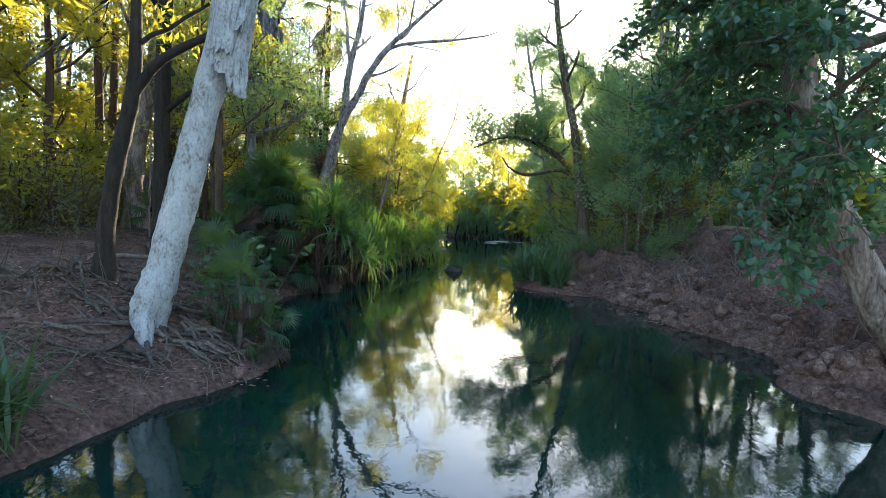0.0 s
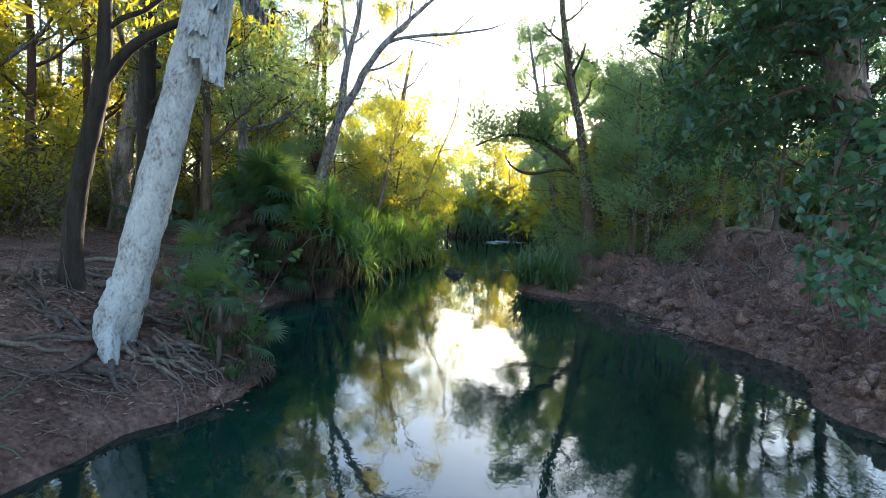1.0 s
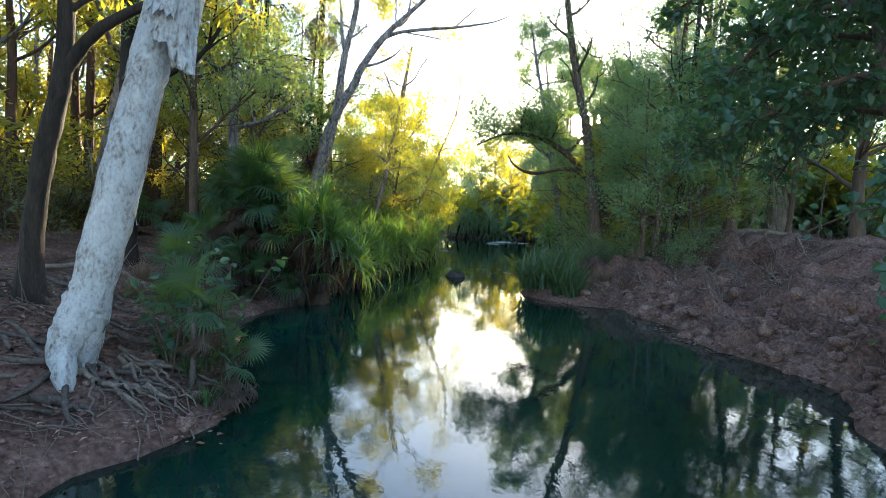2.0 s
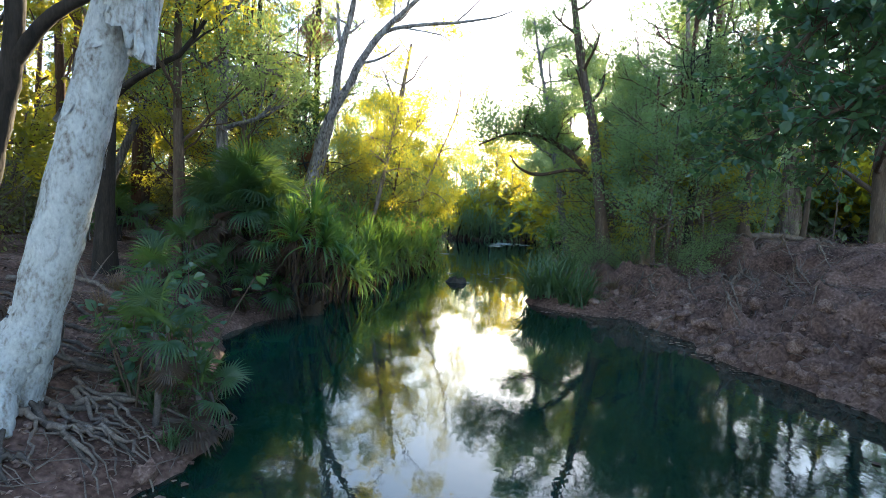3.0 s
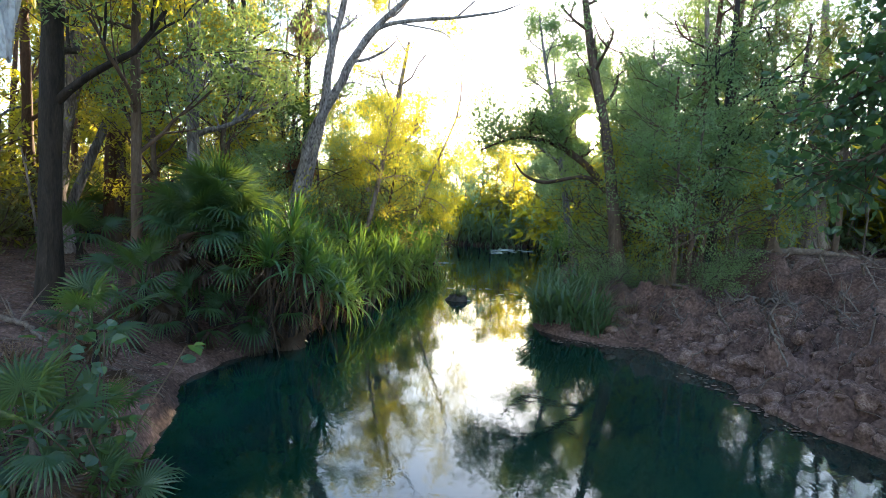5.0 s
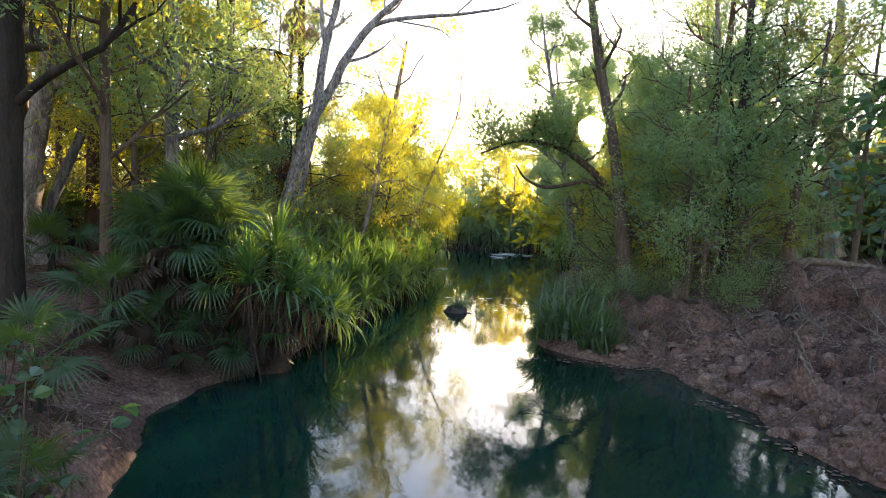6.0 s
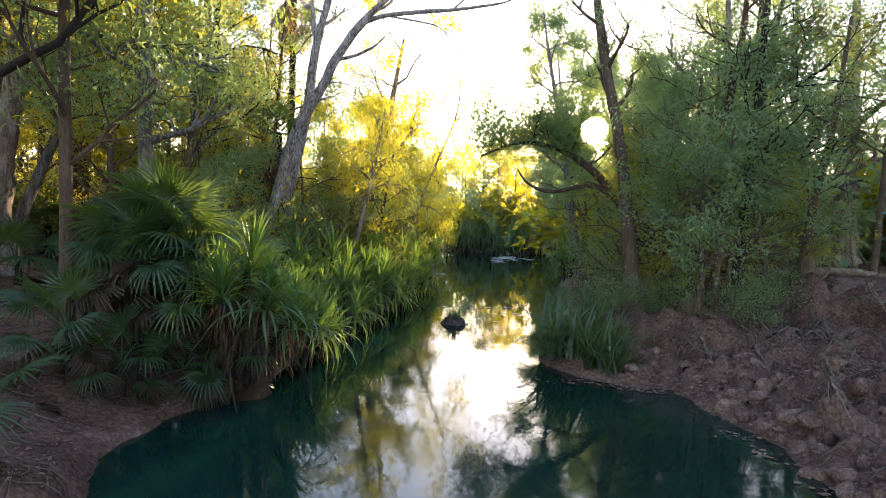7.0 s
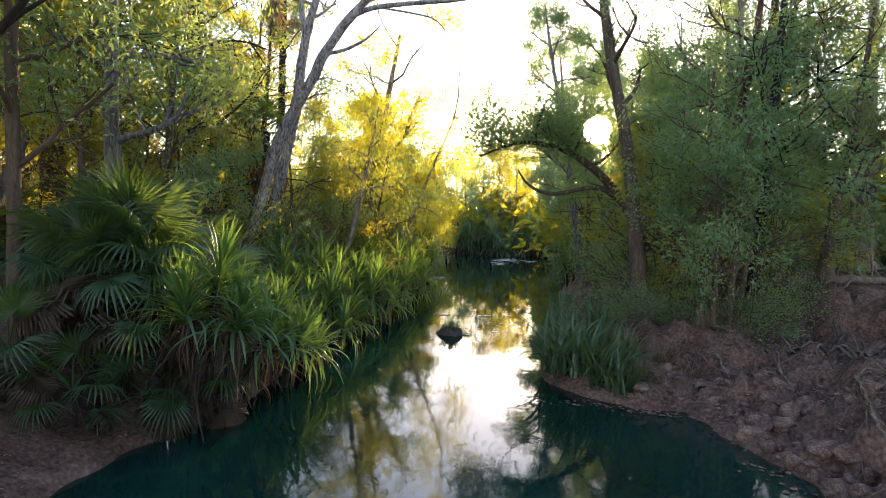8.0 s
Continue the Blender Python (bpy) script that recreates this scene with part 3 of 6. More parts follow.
def bark_sleeve(b, axis, shift, rx, ry, low, top, rng):
    """A thick broken sleeve of old bark round a trunk, its lower edge ragged and open."""
    na, nr = 44, 26
    ang = np.linspace(0, 2 * np.pi, na, endpoint=False)
    groove = 0.03 * np.sin(ang * 5 + 0.7) + 0.02 * np.sin(ang * 9 + 2) + rng.normal(0, 0.008, na)
    edge = np.interp(ang, *low) + rng.normal(0, 0.025, na)
    rows = []
    for j in range(-1, nr):
        q = max(j, 0) / (nr - 1)
        z = edge + (top - edge) * q
        c = np.stack([np.interp(z, axis[:, 2], axis[:, k]) for k in (0, 1)], -1)
        step = 0.035 * np.floor(2.2 * fbm(ang * 1.9, z * 1.6, 1.0, 2, 23) + 0.5)
        k = 0.62 if j < 0 else 1.0
        r = 1 + groove + step + 0.03 * fbm(ang * 4, z * 4, 1.0, 2, 24) - 0.05 * (q == 0)
        grow_out = np.clip(1 - 0.25 * q, 0, 1)
        rows.append(np.stack([c[:, 0] + shift[0] * grow_out + np.cos(ang) * rx * r * k, c[:, 1] + shift[1] + np.sin(ang) * ry * r * k, z + (0.03 if j < 0 else 0)], -1))
    j, i = np.meshgrid(np.arange(nr), np.arange(na), indexing="ij")
    i2 = (i + 1) % na
    b.add(np.array(rows).reshape(-1, 3), np.stack([j * na + i, j * na + i2, (j + 1) * na + i2, (j + 1) * na + i], -1).reshape(-1, 4))


b = Build()
bark_sleeve(b, pth + pb_foot, (0.2, -0.1), 0.27, 0.24, ([0, 0.5, 1.2, 3.1, 4.0, 4.5, 4.9, 5.2, 5.5, 5.9, 6.28], [3.9, 3.95, 4.3, 4.5, 4.3, 4.06, 4.02, 4.06, 3.84, 3.8, 3.9]), 6.4, R(12))
part("bark_sleeve", mesh_from("bark_sleeve", np.concatenate(b.v) - pb_foot, np.concatenate(b.f[4]), M_PAPER), paperbark, "thick broken sleeve of peeling white bark")
for z0, ang, h, w, off, curl in ((4.9, -0.35, 1.1, 0.12, 0.18, 0.4), (5.1, -1.25, 0.85, 0.14, 0.16, 0.3), (5.6, -0.75, 1.0, 0.11, 0.2, 0.4), (4.6, -1.75, 0.5, 0.09, 0.12, 0.4)):
    i = int(np.argmin(np.abs(pth[:, 2] + pb_foot[2] - z0)))
    t = unit(pth[i + 1] - pth[i - 1])
    o = unit(np.array([math.cos(ang), math.sin(ang), 0.0]))
    s = unit(np.cross(t, o))
    b = Build()
    bark_sheet(b, pth[i] + np.array([0.18, -0.1, 0]) + o * (0.1 + off), t, o, s, h, w, curl, rng)
    part("bark_sheet", b.mesh("bark_sheet", M_PAPER), paperbark, "thick sheet of peeling white bark")
for k in range(9):
    b = Build()
    a = k * 0.75 + rng.uniform(-0.2, 0.2)
    p = [np.array([math.cos(a) * q, math.sin(a) * q, 0.0]) for q in (0.16, 0.36, 0.75, 1.2)]
    for m_, q in enumerate(p):
        q[:2] += rng.normal(0, 0.07, 2) * (m_ > 0)
        q[2] = gz(*(pb_foot[:2] + q[:2])) - pb_foot[2] + (0.1, 0.05, 0.03, -0.03)[m_]
    tube(b, smooth_path(p, 12), [0.042, 0.03, 0.012], 7, rng, 0.2)
    part("root", b.mesh("root", M_ROOT, True), paperbark, "gnarled grey surface root")

b = Build()
tube(b, smooth_path(np.array([(-3.74, 7.98, 1.35), (-3.83, 7.9, 1.05), (-3.85, 7.78, 0.8), (-3.76, 7.66, 0.6), (-3.68, 7.6, 0.42)]) - pb_foot, 22), [0.2, 0.2, 0.165, 0.12, 0.06], 14, rng, 0.1)
part("heel", b.mesh("heel", M_PAPER, True), paperbark, "narrow white heel of the trunk")
b = Build()
tube(b, smooth_path(np.array([(-2.95, 8.2, 5.25), (-2.7, 8.2, 5.05), (-2.45, 8.2, 4.9), (-2.2, 8.2, 4.62)]) - pb_foot, 12), [0.03, 0.012], 6, rng, 0.08)
part("twig", b.mesh("twig", M_GREYBARK, True), paperbark, "short bare grey twig")
for x, z, h, w in ((-2.5, 4.93, 0.34, 0.07), (-2.36, 4.84, 0.26, 0.06), (-2.27, 4.72, 0.22, 0.035)):
    b = Build()
    bark_sheet(b, np.array([x, 8.19, z]) - pb_foot, np.array([-0.25, 0, 0.97]), np.array([0.2, -0.98, 0.0]), np.array([0.95, 0.2, 0.24]), h, w, 0.5, rng, 0.012)
    part("bark_strip", b.mesh("bark_strip", M_GREYBARK), paperbark, "strip of loose grey bark caught on a twig")

# ---------------------------------------------------------------- other single trees on the left
rng = R(21)
dk = foot(-5.25, 9.1)
dark_tree = tree("charred_tree", "slender tree with blackened charred bark forking low", [dk, (-5.2, 9.05, 1.7), (-5.05, 9.0, 2.6), (-4.9, 9.0, 3.3), (-4.76, 9.0, 3.95), (-4.72, 9.0, 4.7), (-4.75, 9.05, 6.0), (-4.9, 9.2, 8.0), (-5.2, 9.2, 10)],
                 [0.15, 0.13, 0.125, 0.12, 0.115, 0.085, 0.08, 0.06, 0.03], M_DARK, L_EUC, rng, limbs=5, limb_len=2.2, first=0.62, depth=2, per_tip=18, size=0.13, rough=0.06)
b = Build()
fork = np.array([(-4.8, 9.0, 3.85), (-4.6, 9.0, 4.12), (-4.35, 9.0, 4.4), (-4.0, 9.05, 4.65), (-3.5, 9.15, 4.95), (-2.9, 9.4, 5.6), (-2.4, 9.6, 6.6)]) - np.array(dk)
tube(b, smooth_path(fork, 26), [0.085, 0.075, 0.065, 0.05, 0.03], 9, rng, 0.05)
part("forked_limb", b.mesh("forked_limb", M_DARK, True), dark_tree, "curved blackened limb")

b_foot = foot(-11.4, 20.3)
tree("paperbark_tree", "old paperbark tree with shaggy pinkish grey bark", [b_foot, (-11.5, 20.3, 3.2), (-11.3, 20.3, 4.6), (-10.9, 20.2, 6.2), (-10.6, 20, 8.5), (-10.9, 20, 11)], [0.33, 0.3, 0.27, 0.24, 0.17, 0.07],
     M_PAPER_PINK, L_EUC, rng, limbs=6, limb_len=3.0, first=0.5, per_tip=10, rough=0.08, flare=1.7)
tree("gum_tree", "thin grey gum tree leaning over", [foot(-11.9, 20.9), (-11.5, 21.2, 3.0), (-10.9, 21.6, 5.0), (-10.2, 22, 7.6), (-9.8, 22, 10)], [0.15, 0.14, 0.12, 0.09, 0.04], M_GREYBARK, L_EUC, rng, limbs=5, limb_len=2.4, per_tip=10)
tree("gum_tree", "straight dark brown trunked gum tree", [foot(-7.6, 15.0), (-7.6, 15.0, 4.0), (-7.55, 15.0, 7.0), (-7.5, 15.1, 10), (-7.4, 15.1, 13)], [0.2, 0.185, 0.17, 0.14, 0.06], M_DARK, L_EUC, rng, limbs=9, limb_len=2.6, first=0.3, per_tip=9, rough=0.06)
tree("gum_tree", "thin straight brown sapling beside the palms", [foot(-6.35, 15.7), (-6.4, 15.7, 3.5), (-6.45, 15.7, 6.0), (-6.4, 15.7, 9)], [0.11, 0.1, 0.085, 0.04], M_BROWN, L_TEAL, rng, limbs=9, limb_len=2.0, first=0.35, per_tip=14, size=0.12)
tree("gum_tree", "mottled pale grey gum tree among golden leaves", [foot(-6.6, 18.4), (-6.5, 18.2, 3.4), (-6.4, 17.9, 5.4), (-6.3, 17.8, 7.6), (-6.1, 18, 11)], [0.16, 0.15, 0.14, 0.11, 0.05], M_GREYBARK, L_TEAL, rng, limbs=9, limb_len=2.3, first=0.4, per_tip=13, size=0.13)
tree("she_oak", "dark slender tree with level whorled branches", [foot(-8.0, 24.4), (-8.0, 24.4, 5), (-7.95, 24.4, 9), (-7.9, 24.4, 14)], [0.14, 0.12, 0.09, 0.03], M_DARK, L_DARK, rng, limbs=16, limb_len=2.3, first=0.2, per_tip=8, rise=0.0, depth=1, kids=6, size=0.13)

for x, y, top in ((-15.15, 24.0, -15.35), (-14.72, 24.1, -14.6), (-12.4, 24.2, -12.2), (-9.6, 27.0, -9.5), (-17.6, 23.0, -17.9)):
    tree("gum_tree", "straight reddish brown trunked gum tree in the forest", [foot(x, y), (x, y, 3.8), (0.5 * (x + top), y, 7), (top, y, 10.5), (top, y, 14)], [0.2, 0.18, 0.16, 0.12, 0.05], M_REDBARK, L_EUC, rng, limbs=7, limb_len=2.4, first=0.4, per_tip=9, size=0.17)

# the grey tree that leans over the creek, with bare upper branches
rng = R(31)
lf = foot(-5.95, 22.9)
lean = tree("leaning_gum_tree", "grey barked gum tree leaning far out over the creek", [lf, (-5.75, 23.0, 2.5), (-5.42, 23.1, 3.86), (-5.2, 23.1, 4.75), (-4.97, 23.1, 5.4), (-4.62, 23.1, 6.13), (-4.25, 23.1, 6.77), (-3.91, 23.1, 7.49), (-3.22, 23.1, 8.49), (-2.31, 23.1, 9.39), (-1.0, 23.2, 10.6), (0.6, 23.4, 11.8)],
            [0.19, 0.18, 0.17, 0.165, 0.158, 0.15, 0.14, 0.13, 0.105, 0.08, 0.05, 0.02], M_SMOOTH, L_EUC, rng, limbs=8, limb_len=2.4, first=0.76, per_tip=7, size=0.11, spread=0.32, droop=0.9, rough=0.1)
for pts, r0 in (([(-3.22, 23.1, 8.49), (-2.6, 23.1, 8.72), (-1.65, 23.1, 8.84), (-0.71, 23.1, 8.93), (0.06, 23.1, 9.04), (0.68, 23.1, 9.16), (1.29, 23.1, 9.4)], 0.075), ([(-3.9, 23.1, 7.47), (-3.35, 23.0, 7.58), (-2.8, 22.9, 7.83), (-2.42, 22.9, 8.2)], 0.06),
                ([(-2.4, 23.1, 8.7), (-1.64, 23.1, 8.59), (-1.08, 23.1, 8.46), (-0.75, 23.1, 8.13), (-0.65, 23.1, 7.51)], 0.03), ([(-0.7, 23.1, 8.93), (-0.2, 23.1, 9.4), (0.2, 23.1, 9.9), (0.3, 23.1, 10.6)], 0.03), ([(-4.3, 23.1, 6.7), (-3.9, 23.3, 6.9), (-3.4, 23.5, 6.8)], 0.03)):
    b = Build()
    tube(b, smooth_path(np.array(pts) - np.array(lf), 22), [r0, r0 * 0.7, r0 * 0.25], 7, rng, 0.06)
    part("limb", b.mesh("limb", M_SMOOTH, True), lean)
pf = foot(-6.1, 25.1)
pale_fork = tree("gum_tree", "upright pale gum tree with forked bare top", [pf, (-5.75, 25.0, 3.8), (-5.46, 25, 5.3), (-5.23, 25, 6.53), (-5.12, 25, 7.74), (-4.9, 25, 8.95), (-4.63, 25, 10.14), (-4.4, 25, 12.5)], [0.19, 0.18, 0.17, 0.155, 0.14, 0.12, 0.1, 0.04], M_SMOOTH, L_EUC, rng,
     limbs=5, limb_len=2.0, first=0.72, per_tip=5, size=0.1)
b = Build()
tube(b, smooth_path(np.array([(-5.0, 25, 8.3), (-5.12, 25, 8.9), (-5.18, 25, 9.4), (-5.25, 25, 10.2), (-5.6, 25, 12)]) - np.array(pf), 16), [0.09, 0.07, 0.03], 8, rng, 0.06)
part("limb", b.mesh("limb", M_SMOOTH, True), pale_fork)
tree("gum_tree", "rough barked gum tree leaning on the far bank", [foot(-5.8, 33.6), (-5.2, 33.6, 3.6), (-4.4, 33.6, 5.6), (-3.9, 33.4, 8), (-3.4, 33.2, 11)], [0.28, 0.25, 0.2, 0.14, 0.06], M_PAPER_PINK, L_YELLOW, rng, limbs=8, limb_len=2.8, first=0.45, per_tip=20)
tree("weeping_gum", "slender gum with hanging sunlit golden leaves", [foot(-4.2, 26.5), (-3.6, 26.3, 3.2), (-3.2, 26.0, 5.0), (-2.9, 25.8, 6.6)], [0.1, 0.085, 0.06, 0.02], M_PALE, L_YELLOW, rng, limbs=9, limb_len=1.5, first=0.45, per_tip=16, droop=1.6, rise=-0.3, size=0.12, width=0.13, spread=0.3, hang=1.6, depth=1, kids=6, clump=-9)
tree("weeping_gum", "slim tree with golden backlit leaves hanging over the water", [foot(-3.9, 36.5), (-2.9, 36.5, 3.2), (-2.1, 36.5, 5.4), (-1.0, 36.6, 8.4), (-0.9, 36.5, 11.2)], [0.11, 0.09, 0.07, 0.05, 0.02], M_PALE, L_YELLOW, rng, limbs=16, limb_len=1.7, first=0.3, per_tip=7, droop=1.6, rise=-0.5, size=0.15, width=0.14, spread=0.3, hang=2.0, depth=2, kids=4, clump=-9)

for x, y, h, lx, leaf_ in ((-7.4, 21.6, 9.5, 0.3, L_TEAL), (-8.9, 20.8, 8.6, -0.2, L_EUC), (-7.0, 26.6, 10.5, 0.4, L_TEAL), (-8.3, 29.5, 11.0, 0.2, L_EUC), (-10.2, 23.0, 10.5, 0.2, L_TEAL)):
    tree("creek_tree", "leafy green tree at the edge of the forest", [foot(x, y), (x, y, h * 0.35), (x + lx * 0.6, y, h * 0.65), (x + lx, y, h)], [0.1, 0.09, 0.065, 0.025], M_BROWN, leaf_, rng, limbs=12, limb_len=h * 0.25, first=0.28, per_tip=11, size=0.13, spread=0.26, droop=0.6)

# ---------------------------------------------------------------- single trees on the right
rng = R(41)
nf = foot(6.75, 8.5)
near_right = tree("paperbark_tree", "leaning mottled paperbark tree behind hanging broad leaves", [nf, (6.08, 8.5, 1.19), (5.77, 8.5, 1.72), (5.42, 8.5, 2.39), (5.07, 8.5, 3.13), (4.82, 8.5, 3.88), (4.65, 8.5, 4.62), (4.54, 8.5, 5.2), (4.3, 8.5, 7.5), (4.4, 8.6, 9.5)],
                  [0.25, 0.24, 0.235, 0.225, 0.215, 0.205, 0.2, 0.19, 0.14, 0.07], M_PAPER_PINK, L_TEAL, rng, limbs=7, limb_len=2.8, first=0.66, per_tip=16, rough=0.06, sides=18)
npth = smooth_path(np.array([nf, (6.08, 8.5, 1.19), (5.77, 8.5, 1.72), (5.42, 8.5, 2.39), (5.07, 8.5, 3.13), (4.82, 8.5, 3.88), (4.65, 8.5, 4.62), (4.54, 8.5, 5.2)]) - np.array(nf), 60)
part("bark_scales", flakes(npth, np.interp(np.linspace(0, 1, 60), [0, 1], [0.25, 0.19]), 220, rng, 0.15).mesh("bark_scales", M_PAPER_PINK), near_right, "curled scales of loose bark")["kind"] = "stuff"

tree("gum_tree", "tall pinkish brown gum tree on the creek bank", [foot(4.75, 23.2), (4.6, 23.4, 2.6), (4.45, 23.8, 4.4), (4.25, 24, 5.8), (3.95, 24.2, 7.2), (3.6, 24.4, 9), (3.3, 24.5, 11.5), (3.4, 24.6, 14.5)], [0.24, 0.2, 0.18, 0.165, 0.15, 0.13, 0.1, 0.04], M_BROWN, L_TEAL, rng,
     limbs=10, limb_len=1.5, first=0.5, per_tip=6, size=0.12, flare=2.0)
af = foot(6.0, 27.5)
arch = tree("arching_tree", "dark tree with a limb arching low over the water", [af, (5.85, 27.5, 2.5), (5.5, 27.5, 3.6), (4.5, 27.5, 4.8), (3.7, 27.5, 5.4), (2.87, 27.5, 5.78), (1.6, 27.5, 5.9), (0.3, 27.5, 5.4)], [0.2, 0.18, 0.16, 0.14, 0.12, 0.09, 0.06, 0.03], M_BROWN, L_TEAL, rng,
            limbs=12, limb_len=1.6, first=0.5, per_tip=38, size=0.15, spread=0.4, flare=1.3, depth=1, kids=6, clump=-9)
b = Build()
tube(b, smooth_path(np.array([(5.4, 27.5, 3.6), (4.9, 27.5, 4.2), (4.2, 27.5, 4.5), (2.8, 27.5, 4.24), (2.0, 27.5, 4.5), (1.6, 27.5, 5.0)]) - np.array(af), 20), [0.11, 0.09, 0.06, 0.025], 8, rng, 0.08)
part("limb", b.mesh("limb", M_BROWN, True), arch)
tree("gum_tree", "tall reddish brown gum tree with twin stems", [foot(7.0, 23.8), (6.95, 23.9, 3), (7.05, 24, 5), (7.3, 24, 6.8), (7.6, 24.1, 9), (7.7, 24.2, 13)], [0.13, 0.125, 0.12, 0.11, 0.085, 0.04], M_REDBARK, L_TEAL, rng, limbs=8, limb_len=2.2, first=0.48, per_tip=8, size=0.12)
tree("gum_tree", "slim gum tree with pinkish stem", [foot(6.3, 23.2), (6.3, 23.2, 3), (6.3, 23.2, 4.6), (6.2, 23.2, 6), (6.2, 23.2, 7.4)], [0.11, 0.1, 0.08, 0.06, 0.03], M_REDBARK, L_TEAL, rng, limbs=7, limb_len=2.0, first=0.3, per_tip=11, size=0.13)
tree("gum_tree", "thin dark stemmed tree with level branches", [foot(7.3, 22.6), (7.35, 22.6, 3.5), (7.5, 22.7, 6), (7.6, 22.8, 8.5), (7.7, 22.8, 13)], [0.13, 0.12, 0.11, 0.085, 0.03], M_DARK, L_TEAL, rng, limbs=12, limb_len=2.2, first=0.25, per_tip=9, rise=0.0, size=0.13)
tree("paperbark_tree", "broad shaggy grey paperbark tree at the forest edge", [foot(13.75, 28.8), (13.7, 28.8, 3.5), (13.63, 28.8, 5.6), (13.58, 28.8, 8), (13.4, 28.8, 12.5)], [0.42, 0.38, 0.33, 0.26, 0.1], M_PALE, L_TEAL, rng, limbs=7, limb_len=3.0, first=0.5, per_tip=10, rough=0.08, flare=1.7)
tree("dark_tree", "dark trunked tree with a wide buttressed foot on the bank", [foot(9.2, 22.9), (9.2, 22.9, 2.8), (9.3, 22.9, 4.2), (9.6, 22.9, 6), (9.9, 23, 9)], [0.17, 0.14, 0.12, 0.09, 0.04], M_BROWN, L_DARK, rng, limbs=7, limb_len=1.8, first=0.5, per_tip=7, flare=2.6)
tree("gum_tree", "thin leaning gum stem on the bank", [foot(11.8, 24.2), (12, 24.4, 3), (12.3, 24.8, 6), (12.6, 25, 10)], [0.1, 0.09, 0.07, 0.03], M_BROWN, L_TEAL, rng, limbs=6, limb_len=1.6, first=0.5, per_tip=6, size=0.12)

tree("gum_tree", "slender gum with thin open crown against the sky", [foot(5.3, 34.3), (4.5, 34.2, 4.5), (3.8, 34, 8), (3.2, 33.8, 10.5), (2.8, 33.7, 12.6)], [0.16, 0.14, 0.11, 0.08, 0.03], M_GREYBARK, L_TEAL, rng, limbs=12, limb_len=1.7, first=0.3, per_tip=12, size=0.13, spread=0.25)
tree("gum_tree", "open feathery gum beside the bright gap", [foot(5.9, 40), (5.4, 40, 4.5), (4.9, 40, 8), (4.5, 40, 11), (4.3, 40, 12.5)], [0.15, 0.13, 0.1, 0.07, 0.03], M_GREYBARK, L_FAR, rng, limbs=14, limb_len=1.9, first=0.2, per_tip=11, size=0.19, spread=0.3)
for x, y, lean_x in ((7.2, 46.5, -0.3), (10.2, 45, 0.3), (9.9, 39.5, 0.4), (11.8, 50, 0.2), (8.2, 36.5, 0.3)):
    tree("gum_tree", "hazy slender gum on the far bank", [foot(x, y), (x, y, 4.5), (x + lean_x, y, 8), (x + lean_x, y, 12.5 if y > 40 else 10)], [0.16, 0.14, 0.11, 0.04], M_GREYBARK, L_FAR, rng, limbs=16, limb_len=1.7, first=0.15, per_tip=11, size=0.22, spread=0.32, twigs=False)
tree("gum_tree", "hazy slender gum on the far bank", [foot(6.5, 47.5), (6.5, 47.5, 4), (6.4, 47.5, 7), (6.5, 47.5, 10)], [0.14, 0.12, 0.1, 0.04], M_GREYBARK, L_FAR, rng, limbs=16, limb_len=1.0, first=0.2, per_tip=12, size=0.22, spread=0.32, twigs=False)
# added as a sun block for the small palms at the point
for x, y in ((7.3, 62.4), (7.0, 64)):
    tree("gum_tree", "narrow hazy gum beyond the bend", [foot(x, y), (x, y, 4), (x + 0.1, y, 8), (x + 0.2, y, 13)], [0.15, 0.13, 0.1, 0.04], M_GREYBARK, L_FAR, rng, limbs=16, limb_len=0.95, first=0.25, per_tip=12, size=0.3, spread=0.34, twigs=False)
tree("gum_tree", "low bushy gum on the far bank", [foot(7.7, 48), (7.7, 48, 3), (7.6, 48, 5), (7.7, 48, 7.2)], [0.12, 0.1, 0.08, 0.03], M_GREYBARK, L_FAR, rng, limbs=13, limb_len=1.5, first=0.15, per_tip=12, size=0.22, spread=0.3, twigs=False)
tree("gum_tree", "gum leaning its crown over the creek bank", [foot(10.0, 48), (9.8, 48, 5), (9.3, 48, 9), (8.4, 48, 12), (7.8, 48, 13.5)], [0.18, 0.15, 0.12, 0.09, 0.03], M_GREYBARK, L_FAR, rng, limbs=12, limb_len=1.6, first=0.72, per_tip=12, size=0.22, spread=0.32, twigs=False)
tree("gum_tree", "slim gum with feathery crown beside the bank tree", [foot(7.8, 29.3), (7.7, 29.3, 3), (7.5, 29.2, 6), (7.3, 29, 9.6)], [0.13, 0.12, 0.09, 0.03], M_PALE, L_TEAL, rng, limbs=11, limb_len=2.4, first=0.25, per_tip=14, size=0.14, spread=0.25)

for x, y, h, lx in ((6.5, 31.0, 8.2, -0.4), (7.7, 33.6, 10.2, 0.2), (6.7, 26.0, 7.0, -0.5), (7.9, 26.4, 8.4, 0.2), (5.9, 37.5, 9.6, -0.2)):
    tree("creek_tree", "soft leaved blue-green tree on the bank of the creek", [foot(x, y), (x, y, h * 0.35), (x + lx * 0.6, y, h * 0.65), (x + lx, y, h)], [0.11, 0.1, 0.07, 0.025], M_BROWN, L_TEAL, rng, limbs=11, limb_len=h * 0.27, first=0.22, per_tip=13, size=0.12, spread=0.24, droop=0.6)

